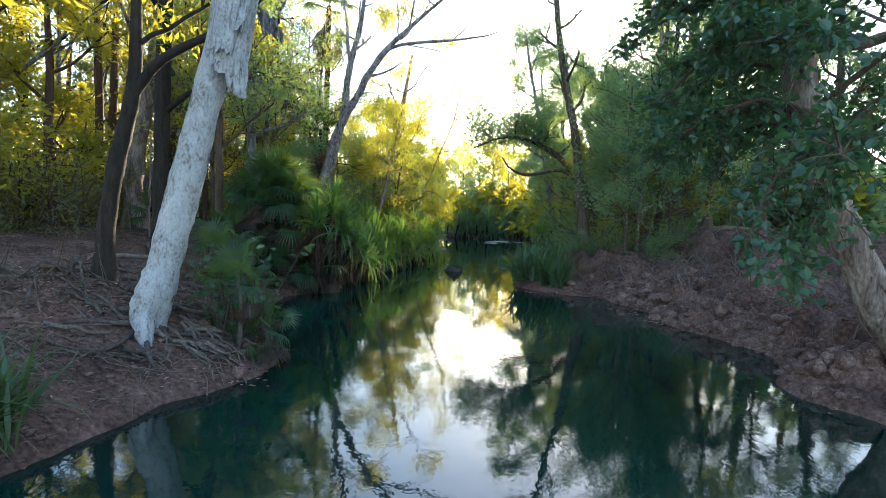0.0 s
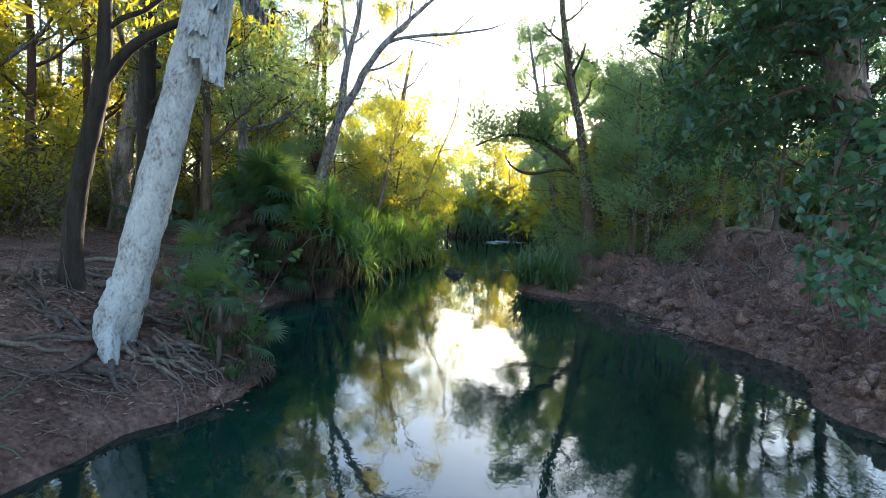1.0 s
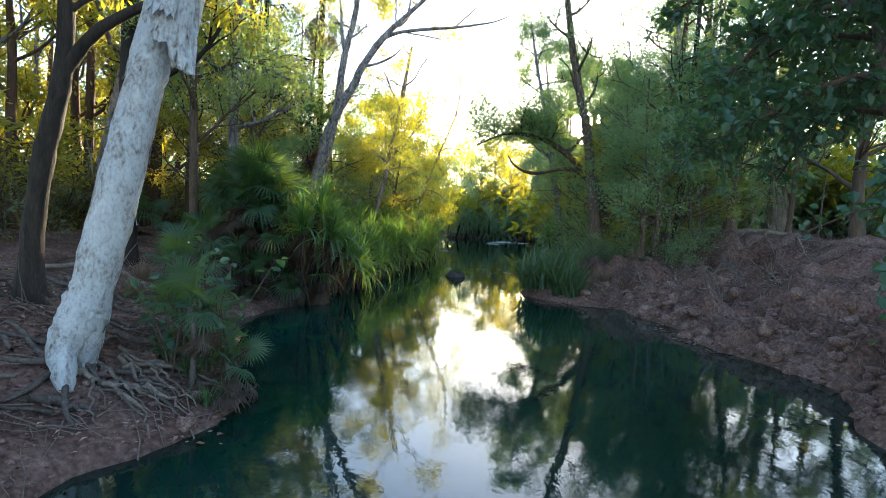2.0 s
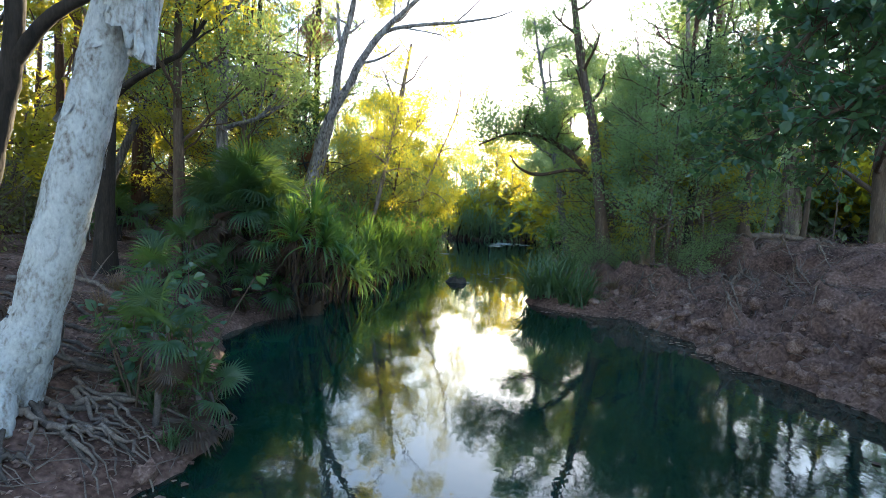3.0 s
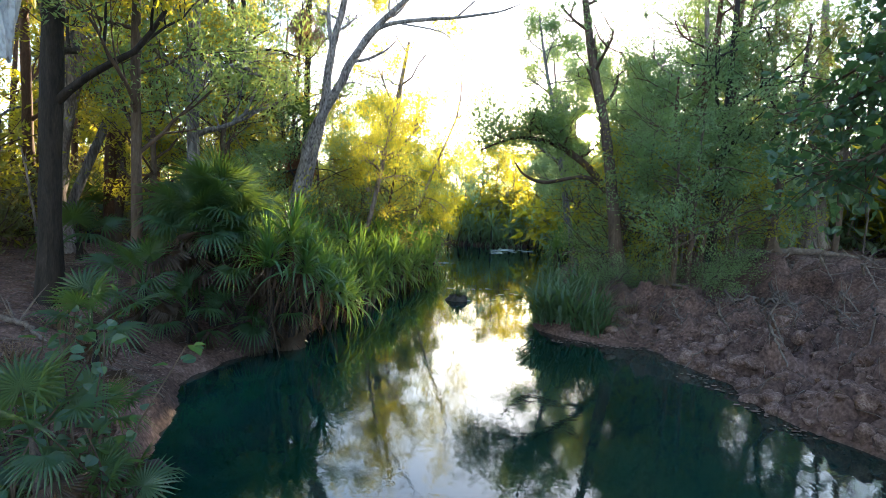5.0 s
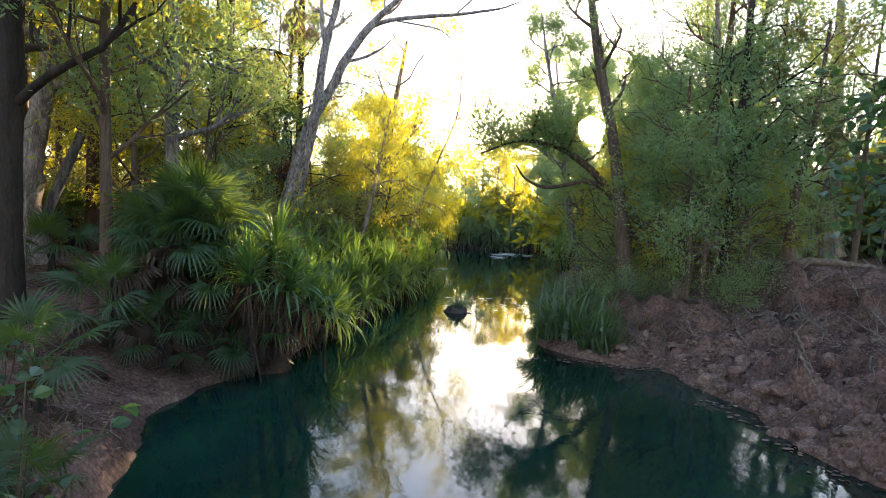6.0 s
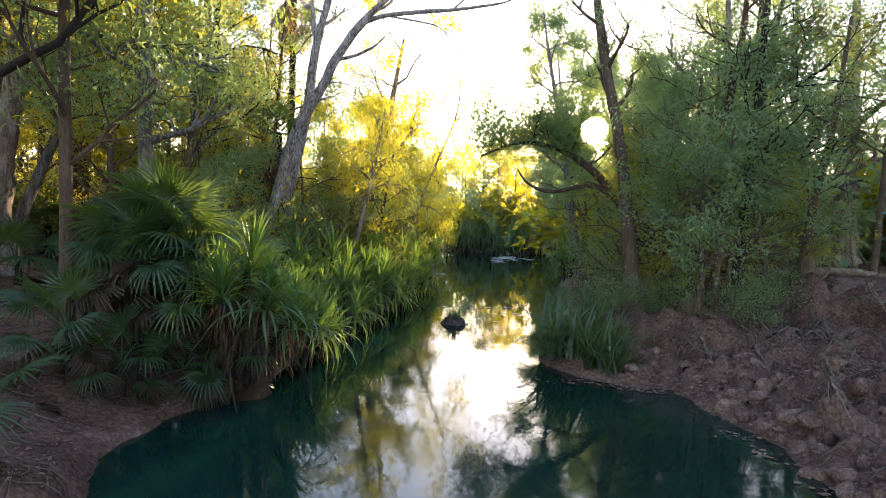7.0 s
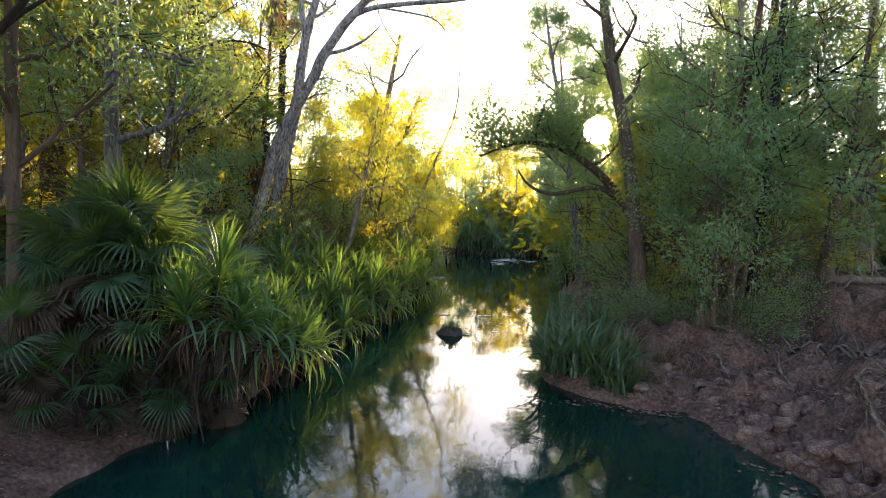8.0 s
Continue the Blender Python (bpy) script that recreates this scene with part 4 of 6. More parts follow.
# broad-leaved boughs hanging over the water from the tree on the right
rng = R(43)
blades = Build()
boughs = [((5.0, 8.4, 3.8), (2.9, 7.6, 3.4), 0.05), ((5.1, 8.4, 3.4), (2.9, 5.6, 2.3), 0.05), ((4.8, 8.5, 5.0), (3.0, 6.6, 4.6), 0.05), ((4.7, 8.5, 5.4), (2.7, 9.3, 5.0), 0.05), ((5.2, 8.4, 3.2), (3.2, 4.9, 2.9), 0.05),
          ((4.8, 8.5, 4.8), (3.3, 5.4, 4.0), 0.045), ((4.6, 8.5, 5.6), (3.0, 8.2, 6.0), 0.045), ((5.3, 8.4, 2.9), (3.6, 6.2, 2.0), 0.04), ((4.9, 8.5, 4.4), (3.4, 10.2, 4.0), 0.04), ((4.6, 8.5, 5.6), (3.6, 5.4, 5.6), 0.04), ((5.0, 8.5, 4.0), (4.2, 11.4, 3.6), 0.04),
          ((4.4, 8.5, 6.0), (4.6, 4.6, 4.6), 0.045), ((5.2, 8.4, 3.4), (5.0, 4.6, 3.4), 0.045), ((4.7, 8.5, 5.2), (5.4, 11.0, 5.2), 0.045), ((5.2, 8.5, 3.3), (6.0, 11.4, 4.2), 0.04), ((5.0, 8.5, 4.0), (6.4, 6.6, 4.4), 0.045), ((4.7, 8.5, 5.2), (6.6, 7.4, 5.6), 0.045), ((4.6, 8.5, 5.6), (5.6, 6.4, 6.0), 0.04), ((5.2, 8.5, 3.4), (7.0, 9.6, 4.4), 0.04), ((4.8, 8.5, 5.0), (7.2, 9.2, 5.8), 0.04), ((4.6, 8.5, 5.6), (4.2, 6.0, 6.2), 0.04),
          ((5.0, 8.5, 4.0), (3.3, 10.1, 3.4), 0.04), ((4.9, 8.5, 4.5), (3.7, 10.7, 4.4), 0.04), ((5.1, 8.5, 3.6), (4.6, 10.6, 3.1), 0.04), ((4.7, 8.5, 5.2), (4.5, 11.2, 5.4), 0.04), ((4.9, 8.5, 4.4), (5.6, 12.0, 4.8), 0.04), ((4.8, 8.5, 4.8), (2.8, 8.2, 3.9), 0.04), ((4.9, 8.5, 4.2), (2.9, 7.0, 4.2), 0.04), ((4.7, 8.5, 5.2), (3.1, 9.2, 5.4), 0.04)]
for p0, p1, r0 in boughs:
    p0, p1 = np.array(p0), np.array(p1)
    mid = (p0 + p1) / 2 + np.array([0, 0, 0.35]) + rng.normal(0, 0.12, 3)
    path = smooth_path([p0, mid, p1], 14)
    wood = Build()
    tube(wood, path - np.array(nf), [r0, 0.012], 6, rng, 0.05)
    for k in range(4, 14):
        for _ in range(4):
            d = unit(unit(p1 - p0) * 0.5 + rng.normal(0, 0.6, 3) + np.array([0, 0, -0.15]))
            ln = rng.uniform(0.25, 0.75)
            tw = np.array([path[k], path[k] + d * ln * 0.5, path[k] + d * ln + np.array([0, 0, -0.12 * ln])])
            tube(wood, tw - np.array(nf), [0.008, 0.004], 3, cap=False)
            m = rng.randint(11, 19)
            q = rng.uniform(0.25, 1, m)
            at = path[k] + d * (ln * q)[:, None] + rng.normal(0, 0.05, (m, 3)) - np.array(nf)
            side = rng.normal(0, 1, (m, 3))
            broad_leaves(blades, at, d * 0.5 + unit(side) * 0.8 + np.array([0, 0, -0.25]), 0.095, rng)
    part("bough", wood.mesh("bough", M_BROWN, True), near_right, "thin brown bough")
part("broad_foliage", blades.mesh("broad_foliage", L_BROAD), near_right, "broad rounded blue-green leaves")["kind"] = "stuff"

# ---------------------------------------------------------------- palms and pandanus
rng = R(51)
def frond_pair(f, material, stalk_material):
    return f[0].mesh("frond", stalk_material, True), f[1].mesh("blade", material)


FRONDS = [frond_pair(fan_frond(0.62, 26, R(60 + k), d, s), L_PALM, L_PALM) for k, (d, s) in enumerate([(0.5, 2.4), (0.8, 2.5), (0.35, 2.2), (1.1, 2.2)])]
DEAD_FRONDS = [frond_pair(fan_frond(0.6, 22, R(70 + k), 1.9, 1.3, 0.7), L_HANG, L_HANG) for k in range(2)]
TAN_FRONDS = [frond_pair(fan_frond(0.75, 20, R(78 + k), 1.2, 0.8, 0.5), L_DEAD, L_DEAD) for k in range(2)]
RUST_FRONDS = [frond_pair(fan_frond(0.8, 20, R(75 + k), 1.8, 1.4, 0.3), L_RUST, L_RUST) for k in range(2)]


def frond_part(name, pair, parent, label, m):
    """A frond: its stalk, with the pleated blade under it."""
    return part("blade", pair[1], part(name, pair[0], parent, label, m))


def fan_palm(at, height, count, dead, scale, rng, label, trunk_r=0.09, skirt=None, low=-25, drop=0.25):
    """A fan palm: trunk with leaf bases, a head of fronds, a skirt of dead ones."""
    ob = thing("fan_palm", label, "palm", "fan palms", at=at)
    if height > 0.1:
        b = Build()
        tube(b, smooth_path([(0, 0, -0.2), (0.03, 0.02, height * 0.5), (0, 0, height)], max(8, int(height * 8))), [trunk_r * 1.2, trunk_r, trunk_r * 0.9], 10, rng, 0.1)
        part("trunk", b.mesh("trunk", M_ROOT if trunk_r < 0.034 else M_DARK, True), ob)
    for k in range(count):
        az = k * 2.4 + rng.uniform(-0.3, 0.3)
        q = (k + 0.5) / count
        el = radians(78 - 100 * q ** 0.9) + rng.uniform(-0.12, 0.12)
        s = scale * rng.uniform(0.8, 1.15)
        m = Matrix.Translation((0, 0, height)) @ Euler((0, -el, az)).to_matrix().to_4x4() @ Euler((rng.uniform(-0.5, 0.5), 0, 0)).to_matrix().to_4x4() @ Matrix.Scale(s, 4)
        frond_part("frond", FRONDS[k % 3 if k < count * 0.6 else 3], ob, "", m)
    for k in range(dead):
        az = k * 2.1 + rng.uniform(-0.4, 0.4)
        el = radians(rng.uniform(min(-78, low - 8), low))
        m = Matrix.Translation((0, 0, height - rng.uniform(0.0, drop) * scale)) @ Euler((0, -el, az)).to_matrix().to_4x4() @ Euler((rng.uniform(-0.8, 0.8), 0, 0)).to_matrix().to_4x4() @ Matrix.Scale(scale * rng.uniform(0.75, 1.1), 4)
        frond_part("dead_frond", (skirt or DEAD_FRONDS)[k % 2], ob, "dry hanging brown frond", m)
    return ob


# the large clump on the bank
for x, y, h, n, d, s in ((-4.95, 16.0, 2.15, 28, 16, 1.05), (-4.4, 15.9, 1.6, 16, 16, 0.9), (-5.15, 15.5, 1.9, 20, 8, 0.95), (-5.5, 17.2, 1.8, 16, 6, 1.1), (-4.9, 18.2, 1.6, 14, 4, 1.05)):
    fan_palm(foot(x, y), h, n, d, s, rng, "clump of green fan palm with split fronds on the bank")
for x, y, h, n, s in ((-5.65, 14.7, 0.7, 8, 0.85), (-5.0, 15.0, 0.5, 8, 0.85), (-4.4, 15.7, 0.35, 8, 0.8), (-3.9, 16.3, 0.5, 8, 0.8)):
    fan_palm(foot(x, y), h, n, 5, s, rng, "low young fan palm arching over the water edge", 0.035)
# small palms at the point
fan_palm(foot(-2.85, 8.5), 0.95, 6, 1, 0.5, rng, "small fan palm on a thin stem at the water", 0.03)
fan_palm(foot(-2.6, 8.9), 0.35, 6, 3, 0.45, rng, "small fan palm seedling at the water", 0.03)
fan_palm(foot(-3.2, 9.0), 0.75, 6, 1, 0.5, rng, "small fan palm beside the paperbark", 0.03)
fan_palm(foot(-3.3, 9.9), 0.3, 7, 2, 0.6, rng, "small fan palm on the eroded bank", 0.03)
for x, y, h, n, sc in ((-3.5, 9.4, 0.5, 5, 0.45), (-2.75, 9.5, 0.3, 5, 0.45)):
    fan_palm(foot(x, y), h, n, 2, sc, rng, "low fan palm seedling among the roots of the bank", 0.03)
fan_palm(foot(-4.5, 11.6), 0.55, 7, 2, 0.7, rng, "low green fan palm beside the eroded bank", 0.04)
# tall palms behind
fan_palm(foot(-6.9, 28.4), 10.7, 13, 26, 1.2, rng, "tall fan palm with a long skirt of tan dry fronds", 0.13, TAN_FRONDS, -68, 1.2)
fan_palm(foot(-6.35, 25.6), 4.6, 9, 16, 0.95, rng, "fan palm with a rusty skirt of dead fronds", 0.12, RUST_FRONDS, -60, 0.6)
fan_palm(foot(-8.2, 27.0), 2.6, 12, 4, 1.3, rng, "fan palm standing in the forest", 0.12)
fan_palm(foot(-13.0, 24.0), 1.0, 10, 2, 1.2, rng, "fan palm standing in the shaded forest", 0.1)
fan_palm(foot(-9.6, 18.6), 0.4, 8, 2, 1.0, rng, "young fan palm on the forest floor", 0.08)

STRAPS = []
for k, (bend, ln) in enumerate([(0.9, 1.1), (1.5, 1.2), (2.1, 1.2), (0.4, 0.95), (1.2, 1.0), (2.6, 1.1)]):
    b = Build()
    strap(b, (0, 0, 0), 0, 0.0, ln, 0.026, bend, R(80 + k), 8)
    STRAPS.append(b.mesh("leaf", L_PAND))
STRAPS_DEAD = []
for k in range(4):
    b = Build()
    strap(b, (0, 0, 0), 0, 0.0, (1.0, 1.2, 0.8, 1.1)[k], 0.018, (1.2, 0.7, 1.8, 2.3)[k], R(86 + k), 6, 0.6)
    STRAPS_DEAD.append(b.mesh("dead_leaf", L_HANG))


def pandanus(at, height, count, scale, rng, dead=30, head=(0.0, 0.0), label="screw pine clump with long strappy green leaves"):
    """A screw pine whose leaves are parts of their own; the stem leans to its head."""
    ob = thing("pandanus", label, "pandanus", "pandanus along the bank", at=at)
    top = Vector((head[0], head[1], height))
    b = Build()
    tube(b, smooth_path([(0, 0, -0.3), (head[0] * 0.25, head[1] * 0.25, height * 0.5), tuple(top)], 8), [0.07, 0.06], 8, rng, 0.1)
    part("trunk", b.mesh("trunk", M_DARK, True), ob)
    tilt = Euler((rng.uniform(-0.3, 0.3), rng.uniform(-0.3, 0.3), 0)).to_matrix().to_4x4()
    for k in range(count):
        q = (k + rng.uniform(0, 1)) / count
        az, el = k * 2.39996 + rng.uniform(-0.4, 0.4), radians(88 - 68 * q) + rng.uniform(-0.22, 0.22)
        m = Matrix.Translation(top - Vector((0, 0, 0.3 * q))) @ tilt @ Euler((0, -el, az)).to_matrix().to_4x4() @ Euler((rng.uniform(-0.35, 0.35), 0, 0)).to_matrix().to_4x4() @ Matrix.Scale(scale * rng.uniform(0.65, 1.2), 4)
        part("leaf", STRAPS[3 if q < 0.3 else (0, 4)[k % 2] if q < 0.6 else (1, 2, 5)[k % 3]], ob, m=m)
    for k in range(dead):
        at_stem = rng.uniform(0.3, 0.95) if k % 2 else rng.uniform(0.8, 0.95)
        m = Matrix.Translation((head[0] * at_stem ** 2, head[1] * at_stem ** 2, height * at_stem)) @ Euler((rng.uniform(-0.7, 0.7), radians(rng.uniform(15, 80)), rng.uniform(0, 6.28))).to_matrix().to_4x4() @ Matrix.Scale(scale * rng.uniform(0.6, 1.1), 4)
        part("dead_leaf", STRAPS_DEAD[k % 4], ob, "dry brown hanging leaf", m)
    return ob


def pandanus_mesh(heads, count, scale, rng, dead=6, leaf=L_PAND):
    """A clump of several leaning stems, each with its head of leaves."""
    out = []
    for hx, hy, height in heads:
        b, t = Build(), Build()
        tx, ty = rng.uniform(-0.35, 0.35, 2)
        for k in range(count):
            q = (k + rng.uniform(0, 1)) / count
            az = k * 2.39996 + rng.uniform(-0.4, 0.4)
            el = radians(86 - 100 * q) + rng.uniform(-0.25, 0.25) + 0.5 * (tx * math.cos(az) + ty * math.sin(az))
            strap(b, (hx, hy, height - 0.25 * q), az, el, 1.15 * scale * rng.uniform(0.65, 1.2), 0.027 * scale, (0.5 + 1.7 * q) * rng.uniform(0.7, 1.35), rng, 6)
        tube(t, smooth_path([(hx * 0.3, hy * 0.3, -0.3), (hx * 0.5, hy * 0.5, height * 0.5), (hx, hy, height)], 6), [0.07, 0.055], 7)
        out += [("trunk", t.mesh("trunk", M_DARK, True)), ("crown", b.mesh("crown", leaf))]
        for k in range(dead):
            d = Build()
            strap(d, (hx, hy, height - rng.uniform(0.1, 0.4)), rng.uniform(0, 6.28), radians(rng.uniform(-70, 10)), 1.2 * scale * rng.uniform(0.6, 1.1), 0.018, rng.uniform(0.8, 2.0), rng, 4)
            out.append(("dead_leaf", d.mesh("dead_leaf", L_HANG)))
    return out


for x, y, h, n, s, hd, dead in ((-3.75, 15.9, 2.15, 110, 0.85, (0.2, -0.7), 70), (-3.7, 16.2, 2.5, 110, 0.85, (0.4, -0.6), 50), (-3.5, 16.4, 2.0, 110, 0.85, (0.5, -0.8), 60), (-3.45, 16.9, 1.5, 72, 0.9, (0.65, -0.5), 44), (-3.9, 17.4, 1.25, 76, 0.9, (0.3, 0.0), 24), (-3.6, 18.0, 0.9, 72, 0.9, (0.5, 0.0), 24)):
    pandanus(foot(x, y), h, n, s, rng, dead, hd, "screw pine with long strappy leaves catching the sun")
PAND = [pandanus_mesh(hs, 62, s, R(90 + k)) for k, (hs, s) in enumerate([(((0.3, -0.1, 1.2), (-0.3, 0.3, 1.6)), 1.0), (((0.45, 0.1, 0.9), (-0.1, -0.3, 1.7), (-0.4, 0.3, 1.3)), 1.0), (((0.35, 0.2, 0.75), (-0.2, -0.1, 1.25)), 0.95)])]
# far clumps wear the paled leaf, with haze in its colour
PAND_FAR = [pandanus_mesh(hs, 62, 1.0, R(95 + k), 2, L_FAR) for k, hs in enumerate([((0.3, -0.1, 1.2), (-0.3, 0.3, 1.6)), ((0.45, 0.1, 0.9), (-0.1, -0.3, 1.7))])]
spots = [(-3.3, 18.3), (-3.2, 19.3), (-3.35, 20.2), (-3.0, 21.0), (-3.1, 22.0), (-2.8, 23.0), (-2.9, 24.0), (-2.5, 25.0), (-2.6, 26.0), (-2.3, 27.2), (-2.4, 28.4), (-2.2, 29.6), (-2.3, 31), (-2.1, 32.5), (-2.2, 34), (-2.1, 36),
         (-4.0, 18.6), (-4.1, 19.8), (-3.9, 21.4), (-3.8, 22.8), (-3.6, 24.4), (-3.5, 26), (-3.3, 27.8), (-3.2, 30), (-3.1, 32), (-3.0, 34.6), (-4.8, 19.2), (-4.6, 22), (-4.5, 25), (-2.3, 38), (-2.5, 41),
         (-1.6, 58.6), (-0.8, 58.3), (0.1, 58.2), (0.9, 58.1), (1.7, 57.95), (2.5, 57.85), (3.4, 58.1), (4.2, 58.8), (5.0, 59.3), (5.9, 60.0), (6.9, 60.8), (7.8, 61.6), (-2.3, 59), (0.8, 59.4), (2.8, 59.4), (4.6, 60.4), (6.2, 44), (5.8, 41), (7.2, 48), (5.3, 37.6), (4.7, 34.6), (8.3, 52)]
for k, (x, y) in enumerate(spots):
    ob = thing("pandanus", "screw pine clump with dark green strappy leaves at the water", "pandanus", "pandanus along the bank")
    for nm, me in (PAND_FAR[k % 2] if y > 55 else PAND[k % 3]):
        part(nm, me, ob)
    s = rng.uniform(0.75, 1.0) * (1.6 if y > 40 else 0.95 if y < 22 else 1.1)
    ob.matrix_basis = Matrix.Translation(foot(x, y, -1.0 if y > 55 else 0.0)) @ Euler((rng.uniform(-0.15, 0.15), rng.uniform(-0.15, 0.15), rng.uniform(-0.9, 0.9) + (3.14 if x > 2 else 0))).to_matrix().to_4x4() @ Matrix.Scale(s, 4)

# sedge on the right bank
SEDGE = []
for k in range(3):
    b, rr = Build(), R(100 + k)
    for i in range(58):
        a = rr.uniform(0, 6.28)
        q = rr.uniform(0, 0.24)
        strap(b, (q * math.cos(a), q * math.sin(a), -0.05), rr.uniform(0, 6.28), radians(rr.uniform(45, 88)), rr.uniform(0.4, 1.15), 0.019, rr.uniform(0.3, 2.3), rr, 6)
    tie(b, 21)
    SEDGE.append(b.mesh("sedge_clump", L_SEDGE))
for k, (x, y, s) in enumerate([(2.15, 19.75, 1.5), (2.5, 19.45, 1.55), (2.85, 19.1, 1.4), (3.2, 18.75, 1.15), (2.2, 20.3, 1.6), (2.75, 19.95, 1.5), (3.15, 19.5, 1.3), (2.45, 20.9, 1.6), (3.5, 19.9, 1.2), (3.2, 20.9, 1.4), (3.1, 20.4, 1.1), (2.5, 21.3, 1.2), (3.3, 21.6, 1.1), (2.6, 22.6, 1.1), (2.75, 24, 1.1), (3.0, 25.5, 1.1), (3.4, 19.0, 0.8), (3.3, 27.5, 1.1), (3.6, 29, 1.1), (-3.6, 4.9, 1.2), (-3.7, 4.6, 1.2), (-3.75, 5.2, 1.0), (-2.55, 8.25, 0.35), (-2.45, 8.6, 0.4), (-3.0, 8.8, 0.5), (-3.4, 8.9, 0.5), (-2.9, 9.8, 0.5)]):
    ob = new("sedge_clump", SEDGE[k % 3])
    ob.matrix_basis = Matrix.Translation(foot(x, y)) @ Euler((0, 0, k * 1.7)).to_matrix().to_4x4() @ Matrix.Scale(s, 4)
    tagged(ob, "tuft of arching green sedge at the water", "sedge", "sedge tufts")


DRY = []
for k in range(2):
    b, rr = Build(), R(106 + k)
    for i in range(80):
        a, q = rr.uniform(0, 6.28), rr.uniform(0, 0.22)
        strap(b, (q * math.cos(a), q * math.sin(a), -0.03), rr.uniform(0, 6.28), radians(rr.uniform(25, 85)), rr.uniform(0.3, 0.75), 0.008, rr.uniform(0.4, 1.8), rr, 4)
    tie(b, 15)
    DRY.append(b.mesh("dry_grass", L_DEAD))
for k, (x, y, s) in enumerate([(3.3, 18.8, 0.9), (3.7, 19.3, 1.1), (3.2, 20.0, 1.1), (4.1, 19.0, 0.9), (3.8, 20.3, 1.2), (4.4, 20.0, 1.0), (3.0, 21.2, 1.1), (3.6, 22.0, 1.2), (4.9, 19.6, 0.9), (5.4, 20.6, 1.0), (-5.7, 13.2, 0.9), (-6.4, 13.6, 1.0), (-3.9, 11.0, 0.8), (-5.2, 11.2, 0.8)]):
    ob = new("dry_grass", DRY[k % 2])
    ob.matrix_basis = Matrix.Translation(foot(x, y)) @ Euler((0, 0, k * 1.3)).to_matrix().to_4x4() @ Matrix.Scale(s, 4)
    tagged(ob, "clump of dry brown grass on the bank", "grass", "dry grass tufts")


# ---------------------------------------------------------------- shrubs and the forest behind
def shrub(name, label, height, leaf, bark, rng, stems=7, per_tip=20, size=0.1, width=0.25, spread=0.22, depth=1, kids=5):
    ob = thing(name, label, "shrub", "understorey shrubs")
    tips = []
    for k in range(stems):
        w = Build()
        a = rng.uniform(0, 6.28)
        d = np.array([math.cos(a) * 0.9, math.sin(a) * 0.9, rng.uniform(0.5, 1.3)])
        grow(w, tips, rng, (0.1 * math.cos(a), 0.1 * math.sin(a), -0.1), d, height * rng.uniform(0.6, 1.0), 0.02 * height ** 0.5, depth, 0.9, -0.05, 5, kids)
        part("stem", w.mesh("stem", bark, True), ob)
    c = Build()
    crown_leaves(c, tips, rng, per_tip, spread, size, width, 0.2)
    part("foliage", c.mesh("foliage", leaf), ob)
    return ob


def place(ob, x, y, rng, lo, hi, dz=-0.05):
    s = rng.uniform(lo, hi)
    return Matrix.Translation(foot(x, y, dz)) @ Euler((rng.uniform(-0.06, 0.06), rng.uniform(-0.06, 0.06), rng.uniform(0, 6.28))).to_matrix().to_4x4() @ Matrix.Scale(s, 4)


def spread_out(protos, spots, rng, lo, hi):
    """The first spots take the originals, the rest take copies."""
    for k, (x, y) in enumerate(spots):
        ob = protos[k % len(protos)]
        m = place(ob, x, y, rng, lo, hi)
        if k < len(protos):
            ob.matrix_basis = m
        else:
            c = copy_thing(ob, Matrix())
            c.matrix_basis = m


rng = R(111)
shrubs_right = [shrub("leafy_shrub", "bushy soft green shrub on the bank", 2.9, L_TEAL, M_BROWN, R(112), 8, 24, 0.085, 0.2, 0.17, 1, 7), shrub("leafy_shrub", "dense green shrub overhanging the bank", 2.2, L_TEAL, M_BROWN, R(113), 7, 22, 0.08, 0.2, 0.16, 1, 7), shrub("leafy_shrub", "open feathery green shrub", 3.4, L_EUC, M_BROWN, R(116), 7, 15, 0.12, 0.17, 0.2, 1, 7)]
shrubs_left = [shrub("leafy_shrub", "dark green shrub in forest shade", 2.6, L_DARK, M_BROWN, R(114), 8, 11, 0.13, 0.2, 0.17, 1, 7), shrub("leafy_shrub", "dense dark green shrub on the forest floor", 2.0, L_DARK, M_BROWN, R(115), 8, 12, 0.15, 0.2, 0.16, 1, 7), shrub("leafy_shrub", "tall open olive shrub", 3.4, L_EUC, M_BROWN, R(117), 7, 9, 0.15, 0.18, 0.2, 1, 7)]
spread_out(shrubs_right, [(5.8, 25.6), (7.4, 27.6), (8.2, 25.6), (9.4, 27.4), (6.6, 31.6), (8.2, 34), (8.6, 38), (10, 42), (9, 29), (11, 30), (13, 33), (10, 34)], rng, 0.9, 1.4)
for x, y, s in ((6.5, 21.0, 0.7), (5.2, 21.9, 0.6), (7.4, 21.6, 0.55), (4.1, 21.7, 0.42), (4.6, 22.6, 0.55), (3.7, 23.2, 0.45)):
    copy_thing(shrubs_right[1], Matrix()).matrix_basis = place(None, x, y, rng, s, s)
left_spots = [(rng.uniform(-24, -7.5), rng.uniform(19, 42)) for _ in range(46)]
left_spots = [(x, y) for x, y in left_spots if not (x > -13 and y < 24)] + [(-6.0, 22.4), (-5.9, 24.8), (-5.6, 27), (-5.8, 29), (-5.4, 31), (-5.0, 33), (-6.6, 31), (-7, 23), (-5.0, 37), (-6, 41), (-14, 14.5), (-16, 16), (-12.5, 16.5), (-15, 19), (-13.4, 13.4), (-17, 19), (-18, 17), (-13, 19.5), (-16.4, 21), (-11.6, 15.2)]
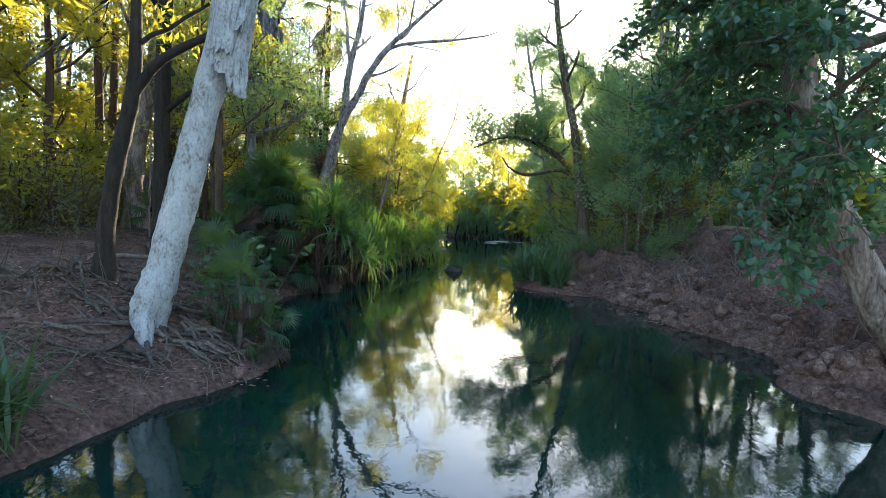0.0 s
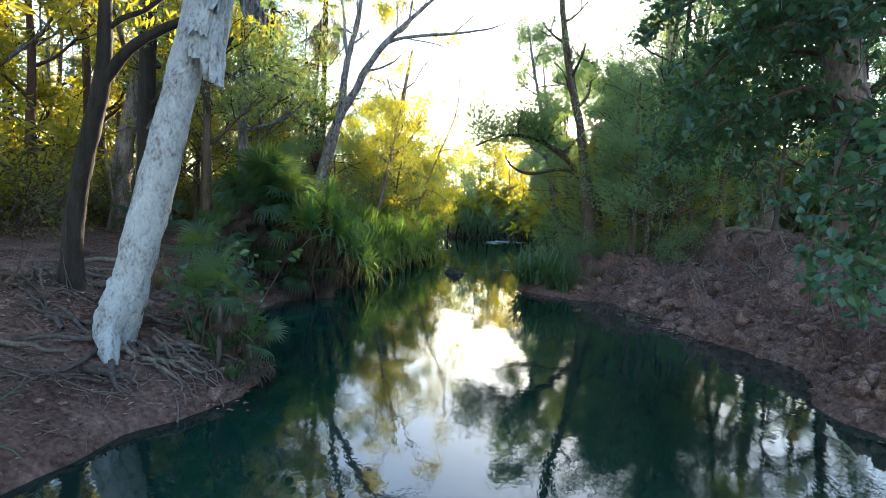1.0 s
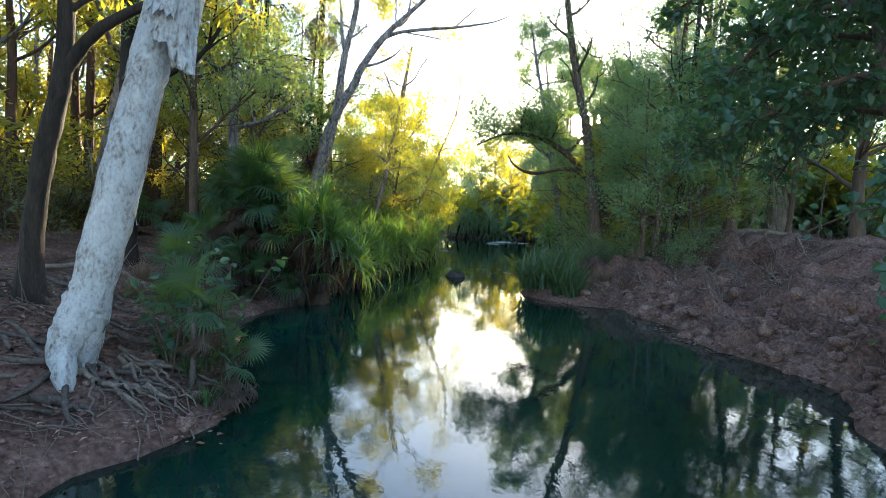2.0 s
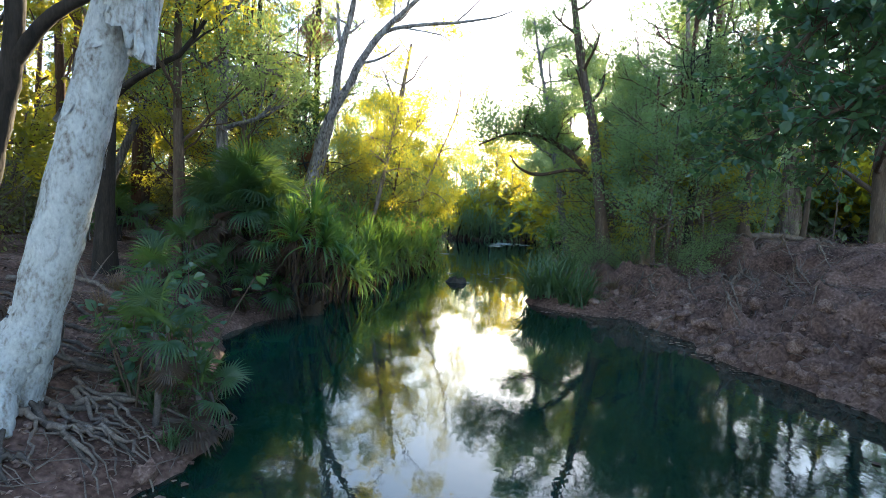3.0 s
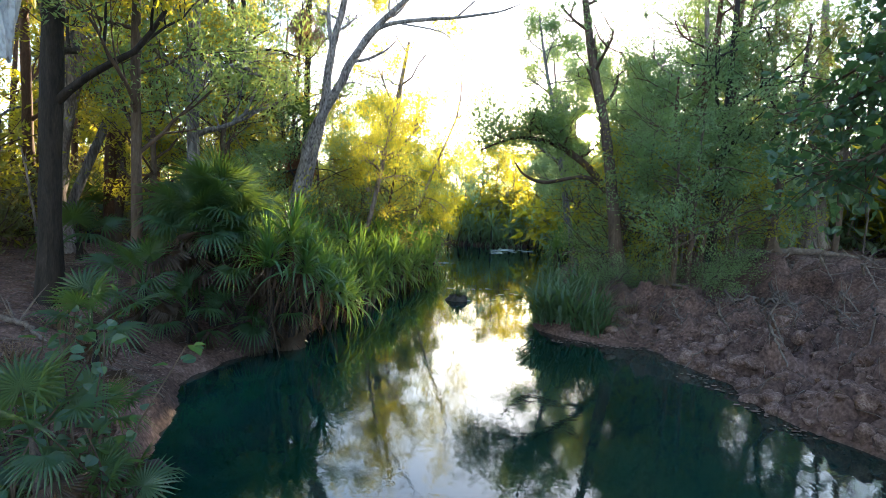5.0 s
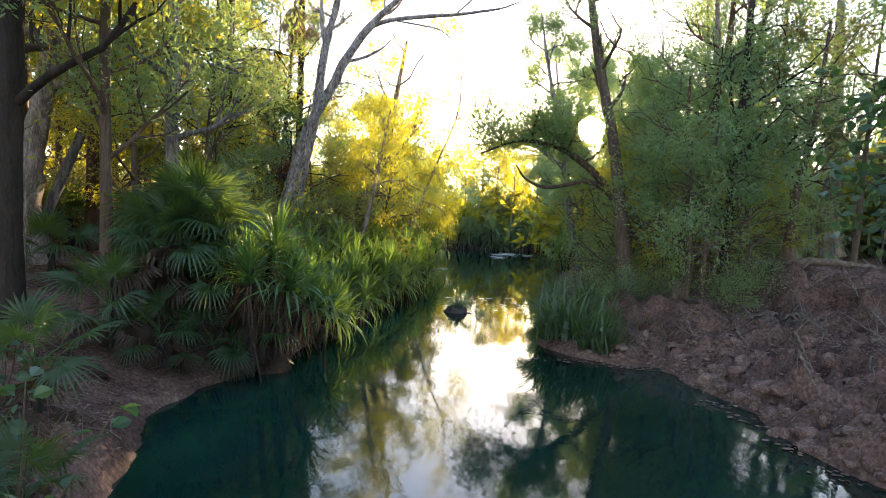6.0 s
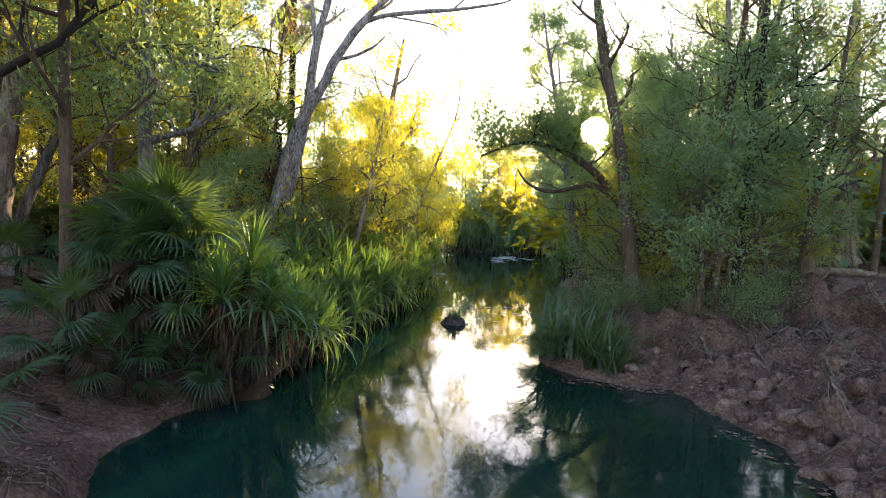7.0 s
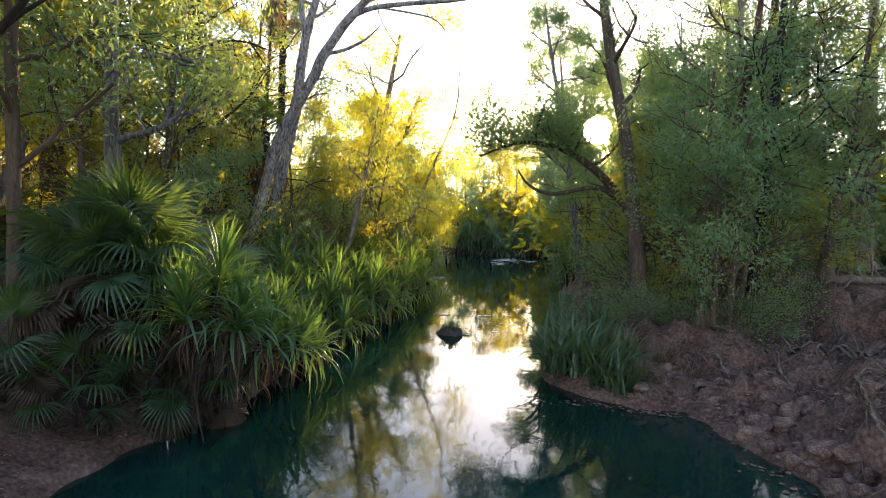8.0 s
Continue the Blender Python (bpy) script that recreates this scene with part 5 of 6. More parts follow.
spread_out(shrubs_left, left_spots, rng, 0.9, 1.5)

BANK = [tree("bank_tree", "small bushy green tree leaning over the bank", [(0, 0, 0), (-0.1, -0.1, 1.3), (-0.35, -0.25, 2.6), (-0.4, -0.4, 4.2)], [0.07, 0.06, 0.045, 0.02], M_BROWN, lf_, R(125 + k), limbs=11, limb_len=1.9, first=0.28, per_tip=11, spread=0.2, size=0.09, width=0.21, droop=0.5, rise=-0.05, sides=7, group="bank trees") for k, lf_ in enumerate((L_TEAL, L_EUC))]
spread_out(BANK, [(6.2, 21.3), (6.9, 22.3), (7.7, 22.4), (5.9, 24.6), (8.3, 24.4), (6.8, 27.4), (5.7, 20.9)], rng, 0.85, 1.15)
for x, y, s in ((-5.4, 25.6, 1.1), (-4.6, 28.6, 1.1), (-6.9, 22.6, 1.0), (-4.2, 32.0, 1.2), (-8.8, 23.4, 1.1)):
    copy_thing(BANK[int(y) % 2], Matrix()).matrix_basis = place(None, x, y, rng, s * 0.95, s * 1.05)
thick = [(rng.uniform(8.5, 22), rng.uniform(30, 36)) for _ in range(16)]
spread_out([shrub("leafy_shrub", "shaded dark green undergrowth", 2.8, L_DARK, M_BROWN, R(118), 8, 11, 0.14, 0.2, 0.2, 1, 7)], thick, rng, 0.8, 1.2)

FOREST = []
for k, (h, bark, leaf, limbs, per, lab) in enumerate([(11, M_REDBARK, L_EUC, 9, 10, "tall reddish brown trunked gum tree in the forest"), (13, M_GREYBARK, L_EUC, 9, 10, "tall grey gum tree in the forest"), (9, M_BROWN, L_DARK, 9, 11, "dense dark leaved forest tree")]):
    FOREST.append(tree("forest_tree", lab, [(0, 0, 0), (0.1, 0.05, h * 0.25), (0.05, -0.1, h * 0.55), (0.2, 0.1, h)], [0.17, 0.15, 0.11, 0.03], bark, leaf, R(130 + k), limbs=limbs, limb_len=h * 0.25, first=0.2, per_tip=per, spread=0.24, size=0.195, width=0.19, sides=9, group="forest trees", twigs=False))
FOREST_R = []
for k, (h, bark, leaf, limbs, per, lab) in enumerate([(12, M_REDBARK, L_TEAL, 9, 10, "reddish brown trunked blue-green gum tree"), (8, M_BROWN, L_TEAL, 9, 11, "bushy blue-green creek tree"), (13, M_PAPER_PINK, L_TEAL, 10, 10, "tall feathery blue-green gum tree")]):
    FOREST_R.append(tree("forest_tree", lab, [(0, 0, 0), (0.1, 0.05, h * 0.25), (0.05, -0.1, h * 0.55), (0.2, 0.1, h)], [0.17, 0.15, 0.11, 0.03], bark, leaf, R(135 + k), limbs=limbs, limb_len=h * 0.25, first=(0.42, 0.22, 0.45)[k], clump=-0.03, per_tip=per + 6, spread=0.24, size=0.115, width=0.19, sides=9, group="forest trees", twigs=False))
GOLD = [tree("golden_tree", "leafy tree glowing gold against the low sun", [(0, 0, 0), (0.1, 0.05, 2.4), (-0.15, 0, 5.2), (0.1, 0.1, 9)], [0.14, 0.12, 0.08, 0.03], M_PALE, L_YELLOW, R(155 + k), limbs=13, limb_len=2.2, first=0.1, per_tip=9, spread=0.34, size=0.2, width=0.18, droop=0.8, sides=7, group="golden trees", twigs=False) for k in range(2)]
FAR = []
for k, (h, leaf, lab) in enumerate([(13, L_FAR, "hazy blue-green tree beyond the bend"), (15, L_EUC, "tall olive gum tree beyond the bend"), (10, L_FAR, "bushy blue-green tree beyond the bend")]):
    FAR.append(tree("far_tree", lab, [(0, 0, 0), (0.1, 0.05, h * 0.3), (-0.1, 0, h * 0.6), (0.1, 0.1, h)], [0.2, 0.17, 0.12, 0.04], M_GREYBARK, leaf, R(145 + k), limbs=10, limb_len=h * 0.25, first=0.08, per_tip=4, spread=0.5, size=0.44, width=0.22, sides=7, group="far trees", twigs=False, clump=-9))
left_trees, right_trees = [(-13.5, 15.5), (-15.6, 18), (-17.5, 15.6), (-12.9, 18.4), (-19, 20.4)], []
rr = R(140)
while len(left_trees) < 31:
    x, y = rr.uniform(-30, -6.5), rr.uniform(12, 46)
    if x < -6.5 - 0.48 * max(0, 22 - y) and all((x - a) ** 2 + (y - b_) ** 2 > 4.5 for a, b_ in left_trees) and not (x > -13 and y < 22):
        left_trees.append((x, y))
# last three added, mostly out of view, to keep sky off the near water
right_trees = [(9.6, 30.4), (10.6, 33.4), (8.8, 26.6), (10.2, 28.4), (8.5, 25.4), (11.4, 31.6), (14.9, 25.0), (11.8, 36), (12, 17), (14.5, 15.5), (15.4, 20.6), (16, 19), (11.6, 12.4), (12.8, 21.8), (11.0, 8.6)]
while len(right_trees) < 33:
    x, y = rr.uniform(7, 36), rr.uniform(14, 62)
    if x > 6.5 + 0.13 * y and all((x - a) ** 2 + (y - b_) ** 2 > 4.5 for a, b_ in right_trees) and not (x < 14 and y < 21) and x > 3.2 + 0.187 * y and not (y < 29 and abs(x - 0.24 - 0.604 * (y - 6.5)) < 2.4):
        right_trees.append((x, y))
far_trees = [(rr.uniform(-34, -9), rr.uniform(72, 110)) for _ in range(12)] + [(rr.uniform(14, 50), rr.uniform(62, 110)) for _ in range(14)]
near_ring = [(x + rr.uniform(-0.7, 0.7), rr.uniform(60.5, 67)) for x in np.linspace(-3.5, 14, 15)] + [(rr.uniform(-12, -4), rr.uniform(69, 76)) for _ in range(5)]
far_ring = [(x + rr.uniform(-1.2, 1.2), rr.uniform(86, 118)) for x in np.linspace(-14, 30, 26)]
# keeps far trees off the lines from camera and front screw pine to the sun
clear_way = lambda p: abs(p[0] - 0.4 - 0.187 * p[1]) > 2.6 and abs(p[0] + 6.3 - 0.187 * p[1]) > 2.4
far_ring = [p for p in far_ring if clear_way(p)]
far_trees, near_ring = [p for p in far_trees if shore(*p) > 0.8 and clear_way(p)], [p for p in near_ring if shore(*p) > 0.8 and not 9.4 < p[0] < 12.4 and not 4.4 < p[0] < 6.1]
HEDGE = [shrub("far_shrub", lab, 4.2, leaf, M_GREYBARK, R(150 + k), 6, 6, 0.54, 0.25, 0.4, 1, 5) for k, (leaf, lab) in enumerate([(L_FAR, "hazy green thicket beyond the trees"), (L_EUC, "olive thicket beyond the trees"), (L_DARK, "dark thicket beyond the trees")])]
hedge = [(x + rr.uniform(-0.6, 0.6), 61 + rr.uniform(0, 4)) for x in np.linspace(-4, 16, 14)] + [(x, 40 + 0.4 * (36 - x) + rr.uniform(-3, 3)) for x in np.linspace(15, 46, 17)] + [(x, 42 + 0.3 * (x + 40) + rr.uniform(-3, 3)) for x in np.linspace(-40, -9, 18)]
hedge += [(rr.uniform(15, 26), rr.uniform(28, 42)) for _ in range(8)] + [(x, 78 + rr.uniform(-3, 3)) for x in np.linspace(-20, -6, 8)] + [(x, rr.uniform(50, 58)) for x in np.linspace(10, 20, 6)] + [(7.7, 46), (6.6, 49.5), (8.9, 48), (7.2, 53)]
hedge = [p for p in hedge if shore(*p) > 1.0]
# trees out of view, added to cut the sky light on the near banks
unseen_shade_trees = [(rr.choice([-1, 1]) * rr.uniform(10, 26), rr.uniform(-30, 4)) for _ in range(7)] + [(-9, 5.5), (-9.5, 0), (-9.3, 9.9), (-7.8, -1.0), (-8.6, 2.8), (9.4, -2.0)]
spread_out(FOREST, left_trees + unseen_shade_trees, rr, 0.9, 1.3)
spread_out(FOREST_R, right_trees, rr, 0.9, 1.3)
spread_out(HEDGE, hedge, rr, 0.85, 1.25)
spread_out(FAR, far_trees, rr, 0.9, 1.25)
spread_out(GOLD, [(-5.6, 39.5), (-6.4, 44), (-4.4, 46), (-7.8, 49), (-4.0, 51.5), (-8.6, 41.5), (-3.4, 40.6)], R(158), 0.75, 1.05)
for x, y in near_ring:
    copy_thing(FAR[rr.randint(3)], Matrix()).matrix_basis = place(None, x, y, rr, *((0.62, 0.74) if x > 8.0 else (0.5, 0.56) if x > 2.0 else (0.5, 0.62)))
for x, y in far_ring:
    copy_thing(FAR[rr.randint(3)], Matrix()).matrix_basis = place(None, x, y, rr, 0.8, 0.94)

# ---------------------------------------------------------------- litter, roots, logs and small things
rng = R(201)


def scatter(n, x0, x1, y0, y1, rng, least=0.04):
    x, y = rng.uniform(x0, x1, n), rng.uniform(y0, y1, n)
    keep = shore(x, y) > least
    return x[keep], y[keep]


def litter(name, spans, size, rng, label):
    b = Build()
    for n, x0, x1, y0, y1 in spans:
        x, y = scatter(n, x0, x1, y0, y1, rng)
        dens = fbm(x, y, 0.8, 3, 31) + rng.uniform(-0.5, 0.6, len(x)) > -0.1
        bare = (x > 0) & (y < 21) & (rng.uniform(0, 1, len(x)) > np.clip((shore(x, y) - 0.7) / 2.6, 0.07, 0.9))
        bare |= (x < 0) & (y < 9) & (rng.uniform(0, 1, len(x)) > np.clip((shore(x, y) - 0.2) / 1.4, 0.25, 0.85))
        dens &= ~bare
        x, y = x[dens], y[dens]
        at = np.stack([x, y, ground_z(x, y) + 0.012], -1)
        a = rng.uniform(0, 6.28, len(x))
        way = np.stack([np.cos(a), np.sin(a), rng.normal(0.12, 0.25, len(x))], -1)
        s = size * rng.uniform(0.4, 1.3, (len(x), 1))
        side = unit(np.cross(way, np.array([0, 0, 1.0]) + rng.normal(0, 0.35, (len(x), 3)))) * s * 0.24
        up = np.array([0, 0, 1.0]) * s * 0.14
        v = np.stack([at, at + way * s * 0.5 + side + up, at + way * s, at + way * s * 0.5 - side + up], 1)
        b.add(v.reshape(-1, 3), np.arange(len(x) * 4).reshape(-1, 4))
    return tagged(new(name, b.mesh(name, L_LITTER)), label, "leaf litter", kind="stuff")


litter("leaf_litter", [(26000, -6.5, -2.2, 4, 12), (16000, -12, -3, 11, 24), (34000, 3, 9, 8, 20), (22000, 4, 15, 16, 28), (9000, -14, -3.3, -9, 4), (9000, 5, 15, -9, 8), (7000, -16, -6.5, 4, 12)], 0.066, rng, "fallen brown and pinkish dry leaves over the bank")

b = Build()
for n, x0, x1, y0, y1 in ((560, -7, -2.3, 4, 13), (200, -12, -4, 12, 22), (280, 3, 10, 8, 22), (200, 6, 15, 18, 27)):
    x, y = scatter(n, x0, x1, y0, y1, rng, 0.1)
    for p, q in zip(x, y):
        a, ln = rng.uniform(0, 6.28), rng.uniform(0.15, 0.7)
        pts = [(p + math.cos(a) * ln * (s - 0.5) + rng.normal(0, 0.02), q + math.sin(a) * ln * (s - 0.5) + rng.normal(0, 0.02)) for s in (0, 0.33, 0.66, 1)]
        tube(b, [(u, v, gz(u, v) + 0.015 + 0.03 * rng.uniform()) for u, v in pts], [rng.uniform(0.005, 0.012), 0.003], 4, cap=False)
tagged(new("twigs", b.mesh("twigs", M_DRIFT)), "scattered dry twigs over the bank", "twigs", kind="stuff")


def lump(rng, r, squash=0.5, fine=1):
    """An uneven clod of earth."""
    bm = bmesh.new()
    bmesh.ops.create_icosphere(bm, subdivisions=fine, radius=r)
    ph = rng.uniform(0, 9, 3)
    for v in bm.verts:
        n = noise.noise(Vector(v.co) / r * 1.3 + Vector(ph)) * 0.7 + noise.noise(Vector(v.co) / r * 3.1 + Vector(ph)) * 0.5
        v.co *= 1 + n
        v.co.z *= squash
    vs, fs = [tuple(v.co) for v in bm.verts], [[v.index for v in f.verts] for f in bm.faces]
    bm.free()
    return np.array(vs), np.array(fs)


LUMPS = [lump(R(210 + k), 1.0) for k in range(5)]
BIG_LUMPS = [lump(R(216 + k), 1.0, 0.9, 2) for k in range(4)]
b = Build()
for n, x0, x1, y0, y1, lo, hi in ((1500, 3.5, 8.5, 8, 20, 0.02, 0.085), (500, -4.8, -2.2, 4, 11, 0.015, 0.055), (420, 4, 7.5, 8, 20, 0.04, 0.1), (520, 4.5, 8.0, 8.5, 20, 0.06, 0.17), (60, 3.2, 6, 17.5, 21, 0.05, 0.14), (24, -4.4, -2.3, 7.4, 11.5, 0.04, 0.13), (250, 2.6, 6, 17, 21, 0.03, 0.1)):
    x, y = scatter(n, x0, x1, y0, y1, rng, 0.0)
    for p, q in zip(x, y):
        if rng.uniform() > np.exp(-float(shore(p, q)) / 1.6):
            continue
        v, f = BIG_LUMPS[rng.randint(4)] if hi > 0.12 else LUMPS[rng.randint(5)]
        s, a = rng.uniform(lo, hi), rng.uniform(0, 6.28)
        c, sn = math.cos(a), math.sin(a)
        v = v @ np.array([[c, sn, 0], [-sn, c, 0], [0, 0, 1]]) * s * rng.uniform(0.7, 1.3, 3)
        b.add(v + np.array([p, q, gz(p, q) - 0.12 * s]), f)
tagged(new("earth_clods", b.mesh("earth_clods", M_CLOD, True)), "crumbled clods of pinkish earth along the bank", "earth clods", kind="stuff")


def root(pts, r, mat, label, lift=0.03):
    """A root that lies on the ground along plan points, wandering."""
    p = smooth_path([(x, y, 0) for x, y in pts], 18)
    p[:, :2] += np.cumsum(rng.normal(0, 0.028, (18, 2)), 0)
    p[:, 2] = ground_z(p[:, 0], p[:, 1]) + lift + np.abs(rng.normal(0, 0.02, 18))
    p[-1, 2] -= lift + 0.04
    o = p[0].copy()
    b = Build()
    tube(b, p - o, [r, r * 0.7, r * 0.25], 7, rng, 0.24)
    ob = new("root", b.mesh("root", mat, True))
    ob.location = o
    return tagged(ob, label, "root", "exposed roots")


for k in range(16):
    x, y = rng.uniform(-6.2, -3.4), rng.uniform(7.2, 11)
    a, ln = rng.uniform(-0.6, 0.6) + (0 if k % 2 else 3.1), rng.uniform(0.6, 1.6)
    root([(x, y), (x + math.cos(a) * ln * 0.5, y + math.sin(a) * ln * 0.5 + rng.normal(0, 0.1)), (x + math.cos(a) * ln, y + math.sin(a) * ln)], rng.uniform(0.018, 0.05), M_ROOT, "gnarled grey root on the bare bank")
for k in range(34):
    x, y = rng.uniform(5.0, 9.0), rng.uniform(15.5, 21.5)
    a, ln = rng.uniform(2.4, 4.6), rng.uniform(0.5, 1.6)
    root([(x, y), (x + math.cos(a) * ln * 0.5 + rng.normal(0, 0.1), y + math.sin(a) * ln * 0.5), (x + math.cos(a) * ln, y + math.sin(a) * ln)], rng.uniform(0.008, 0.024), M_DRIFT if k % 3 == 0 else M_ROOT, "pale exposed root hanging down the bank")
for k in range(30):
    x, y = (rng.normal(7.9, 0.45), rng.normal(20.0, 0.35)) if k < 16 else (rng.normal(9.1, 0.35), rng.normal(22.5, 0.3))
    a, ln = rng.uniform(3.3, 5.2), rng.uniform(0.6, 1.5)
    root([(x, y), (x + math.cos(a) * ln * 0.5 + rng.normal(0, 0.14), y + math.sin(a) * ln * 0.5), (x + math.cos(a) * ln, y + math.sin(a) * ln)], rng.uniform(0.016, 0.04), (M_DRIFT, M_ROOT)[k % 2], "gnarled pale root spilling over the eroded bank", 0.07)


def branch(name, pts, r, mat, label, twigs=4, category="branch"):
    """A fallen branch with side twigs."""
    o = np.array(pts[0], float)
    p = smooth_path(np.array(pts, float) - o, 22)
    p[1:-1] += rng.normal(0, 0.012, (20, 3))
    b = Build()
    tube(b, p, [r, r * 0.8, r * 0.45], 8, rng, 0.1)
    for _ in range(twigs):
        i = rng.randint(5, 20)
        d = unit(rng.normal(0, 1, 3) + np.array([0, 0, 0.5]))
        ln = rng.uniform(0.25, 0.7)
        tube(b, smooth_path([p[i], p[i] + d * ln * 0.5 + rng.normal(0, 0.03, 3), p[i] + d * ln], 7), [r * 0.4, r * 0.1], 5)
    ob = new(name, b.mesh(name, mat, True))
    ob.location = o
    return tagged(ob, label, category)


branch("driftwood_branch", [(-5.9, 7.3, 0.92), (-5.0, 7.3, 0.78), (-4.6, 7.15, 0.74), (-4.1, 7.45, 0.62)], 0.045, M_DRIFT, "bleached grey driftwood branch on the bank", 6)
branch("driftwood_branch", [(-6.6, 8.2, 1.15), (-5.8, 8.6, 1.12), (-5.0, 8.3, 0.95)], 0.035, M_DRIFT, "forked dry branch beside the charred tree", 6)
branch("driftwood_branch", [(-4.4, 6.3, 0.62), (-4.0, 6.1, 0.5), (-3.8, 5.6, 0.38)], 0.018, M_DRIFT, "thin dry stick on the bank", 3)
branch("driftwood_branch", [(-7.8, 12.6, gz(-7.8, 12.6) + 0.08), (-6.6, 12.8, gz(-6.6, 12.8) + 0.1), (-5.8, 12.5, gz(-5.8, 12.5) + 0.05)], 0.05, M_DRIFT, "long pale fallen branch on the forest floor", 4)
branch("fallen_log", [(8.4, 23.2, gz(8.4, 23.2) + 0.12), (10.4, 23.0, gz(10.4, 23) + 0.14), (12.4, 23.2, gz(12.4, 23.2) + 0.1)], 0.13, M_DRIFT, "pale fallen log lying on the bank", 2, "log")
branch("fallen_log", [(4.9, 23.8, 1.75), (4.5, 27.0, 1.7), (4.2, 31.0, 1.3)], 0.12, M_BROWN, "brown log leaning against the bank tree", 3, "log")
for k, (x, y) in enumerate(((6.9, 20.2), (8.0, 19.4), (9.3, 20.4), (10.6, 20.8), (7.4, 18.4), (6.2, 18.8), (5.4, 19.6), (6.6, 17.2), (7.8, 17.0), (5.8, 20.8), (8.8, 18.6), (6.0, 16.0), (9.6, 19.2))):
    z = gz(x, y)
    branch("dead_branch", [(x, y, z), (x - 0.25, y - 0.3, z + 0.28), (x - 0.2, y - 0.9, gz(x - 0.2, y - 0.9) + 0.1)], 0.03, M_DRIFT, "tangled dead branch on the bank", 7)

branch("fallen_branch", [(4.7, 18.75, gz(4.7, 18.75) + 0.05), (5.6, 19.0, gz(5.6, 19.0) + 0.12), (6.9, 19.6, gz(6.9, 19.6) + 0.1)], 0.06, M_DARK, "dark fallen branch lying along the bank", 4)
branch("fallen_branch", [(-3.0, 9.5, gz(-3.0, 9.5) + 0.05), (-3.7, 8.9, gz(-3.7, 8.9) + 0.14), (-4.4, 8.7, gz(-4.4, 8.7) + 0.1)], 0.04, M_ROOT, "grey fallen branch lying behind the paperbark", 4)

# bare saplings on the right
for k, (x, y) in enumerate(((8.4, 23.4), (8.9, 24.2), (7.7, 24.8), (9.7, 24.0), (11.0, 25.5), (12.4, 26), (6.8, 23.7), (14.5, 27), (-9.2, 17.3), (-10.4, 18.4), (-12.6, 19))):
    z = gz(x, y)
    tp = rng.normal(0, 0.4, 2)
    branch("bare_sapling", [(x, y, z - 0.1), (x + tp[0] * 0.4, y + tp[1] * 0.4, z + 1.3), (x + tp[0], y + tp[1], z + 3.0)], 0.035, M_PALE, "thin bare pale sapling stem", 4, "sapling")

# leafy sapling and shrub at the point
for x, y, h, n, lab in ((-2.95, 9.2, 1.5, 60, "thin sapling with broad grey-green leaves beside the paperbark"), (-2.75, 9.35, 1.15, 34, "spindly sapling with broad leaves at the water"), (-3.2, 8.75, 1.1, 48, "leafy sapling among the small palms"), (-3.55, 9.6, 1.2, 48, "leafy sapling behind the paperbark"), (-4.9, 11.6, 0.9, 40, "low leafy sapling on the bank")):
    o = np.array(foot(x, y))
    ob = thing("broadleaf_sapling", lab, "sapling", "broadleaf saplings", at=tuple(o))
    c = Build()
    for k in range(4):
        d = np.array([rng.normal(0, 0.3), rng.normal(0, 0.3), 1.0])
        p = smooth_path([(0, 0, -0.1), d * h * 0.5 + rng.normal(0, 0.05, 3), d * h], 12)
        b = Build()
        tube(b, p, [0.014, 0.005], 5)
        part("stem", b.mesh("stem", M_BROWN, True), ob)
        m = n // 4
        i = rng.randint(4, 12, m)
        sd = rng.normal(0, 1, (m, 3)) * np.array([1, 1, 0.3])
        broad_leaves(c, p[i] + unit(sd) * 0.06, sd, 0.13, rng)
    part("foliage", c.mesh("foliage", L_BROAD), ob)

# dry palm fronds lying on the bank
for x, y, a, s in ((-2.75, 8.35, 0.4, 0.5), (-2.6, 8.6, -0.7, 0.45), (-5.6, 8.7, 2.4, 0.6), (-6.1, 9.4, 1.2, 0.7), (-5.1, 8.5, 3.6, 0.5), (-5.2, 13.2, 2.0, 0.8), (-3.3, 10.1, -0.5, 0.6), (-4.6, 10.8, 1.1, 0.6)):
    ob = new("fallen_frond", DEAD_FRONDS[int(x * 10) % 2][0])
    part("blade", DEAD_FRONDS[int(x * 10) % 2][1], ob)
    ob.matrix_basis = Matrix.Translation(foot(x, y, 0.06)) @ Euler((0.1, 0.12, a)).to_matrix().to_4x4() @ Matrix.Scale(s, 4)
    tagged(ob, "dry grey fallen palm frond on the bank", "palm frond", "fallen fronds")

# the tussock mound in the water, floating leaves
mound = thing("tussock_mound", "dark earthy mound with grass standing in the creek", "mound", at=(-0.27, 24.0, 0.0))
v, f = lump(R(222), 1.0, 1.0, 3)
v = v * (1 - 0.42 * np.clip(v[:, 2:3], -0.3, 1.2)) * np.array([0.34, 0.3, 0.4])
part("mound", mesh_from("mound", v, f, M_ROCK, True), mound)
b, rr = Build(), R(221)
for i in range(120):
    a = rr.uniform(0, 6.28)
    strap(b, (0.24 * math.cos(a) * rr.uniform(), 0.2 * math.sin(a) * rr.uniform(), 0.16), rr.uniform(0, 6.28), radians(rr.uniform(25, 88)), rr.uniform(0.15, 0.4), 0.009, rr.uniform(0.3, 1.6), rr, 4)
tie(b, 15, (0, 0, 0.1))
part("grass", b.mesh("grass", L_SEDGE), mound)

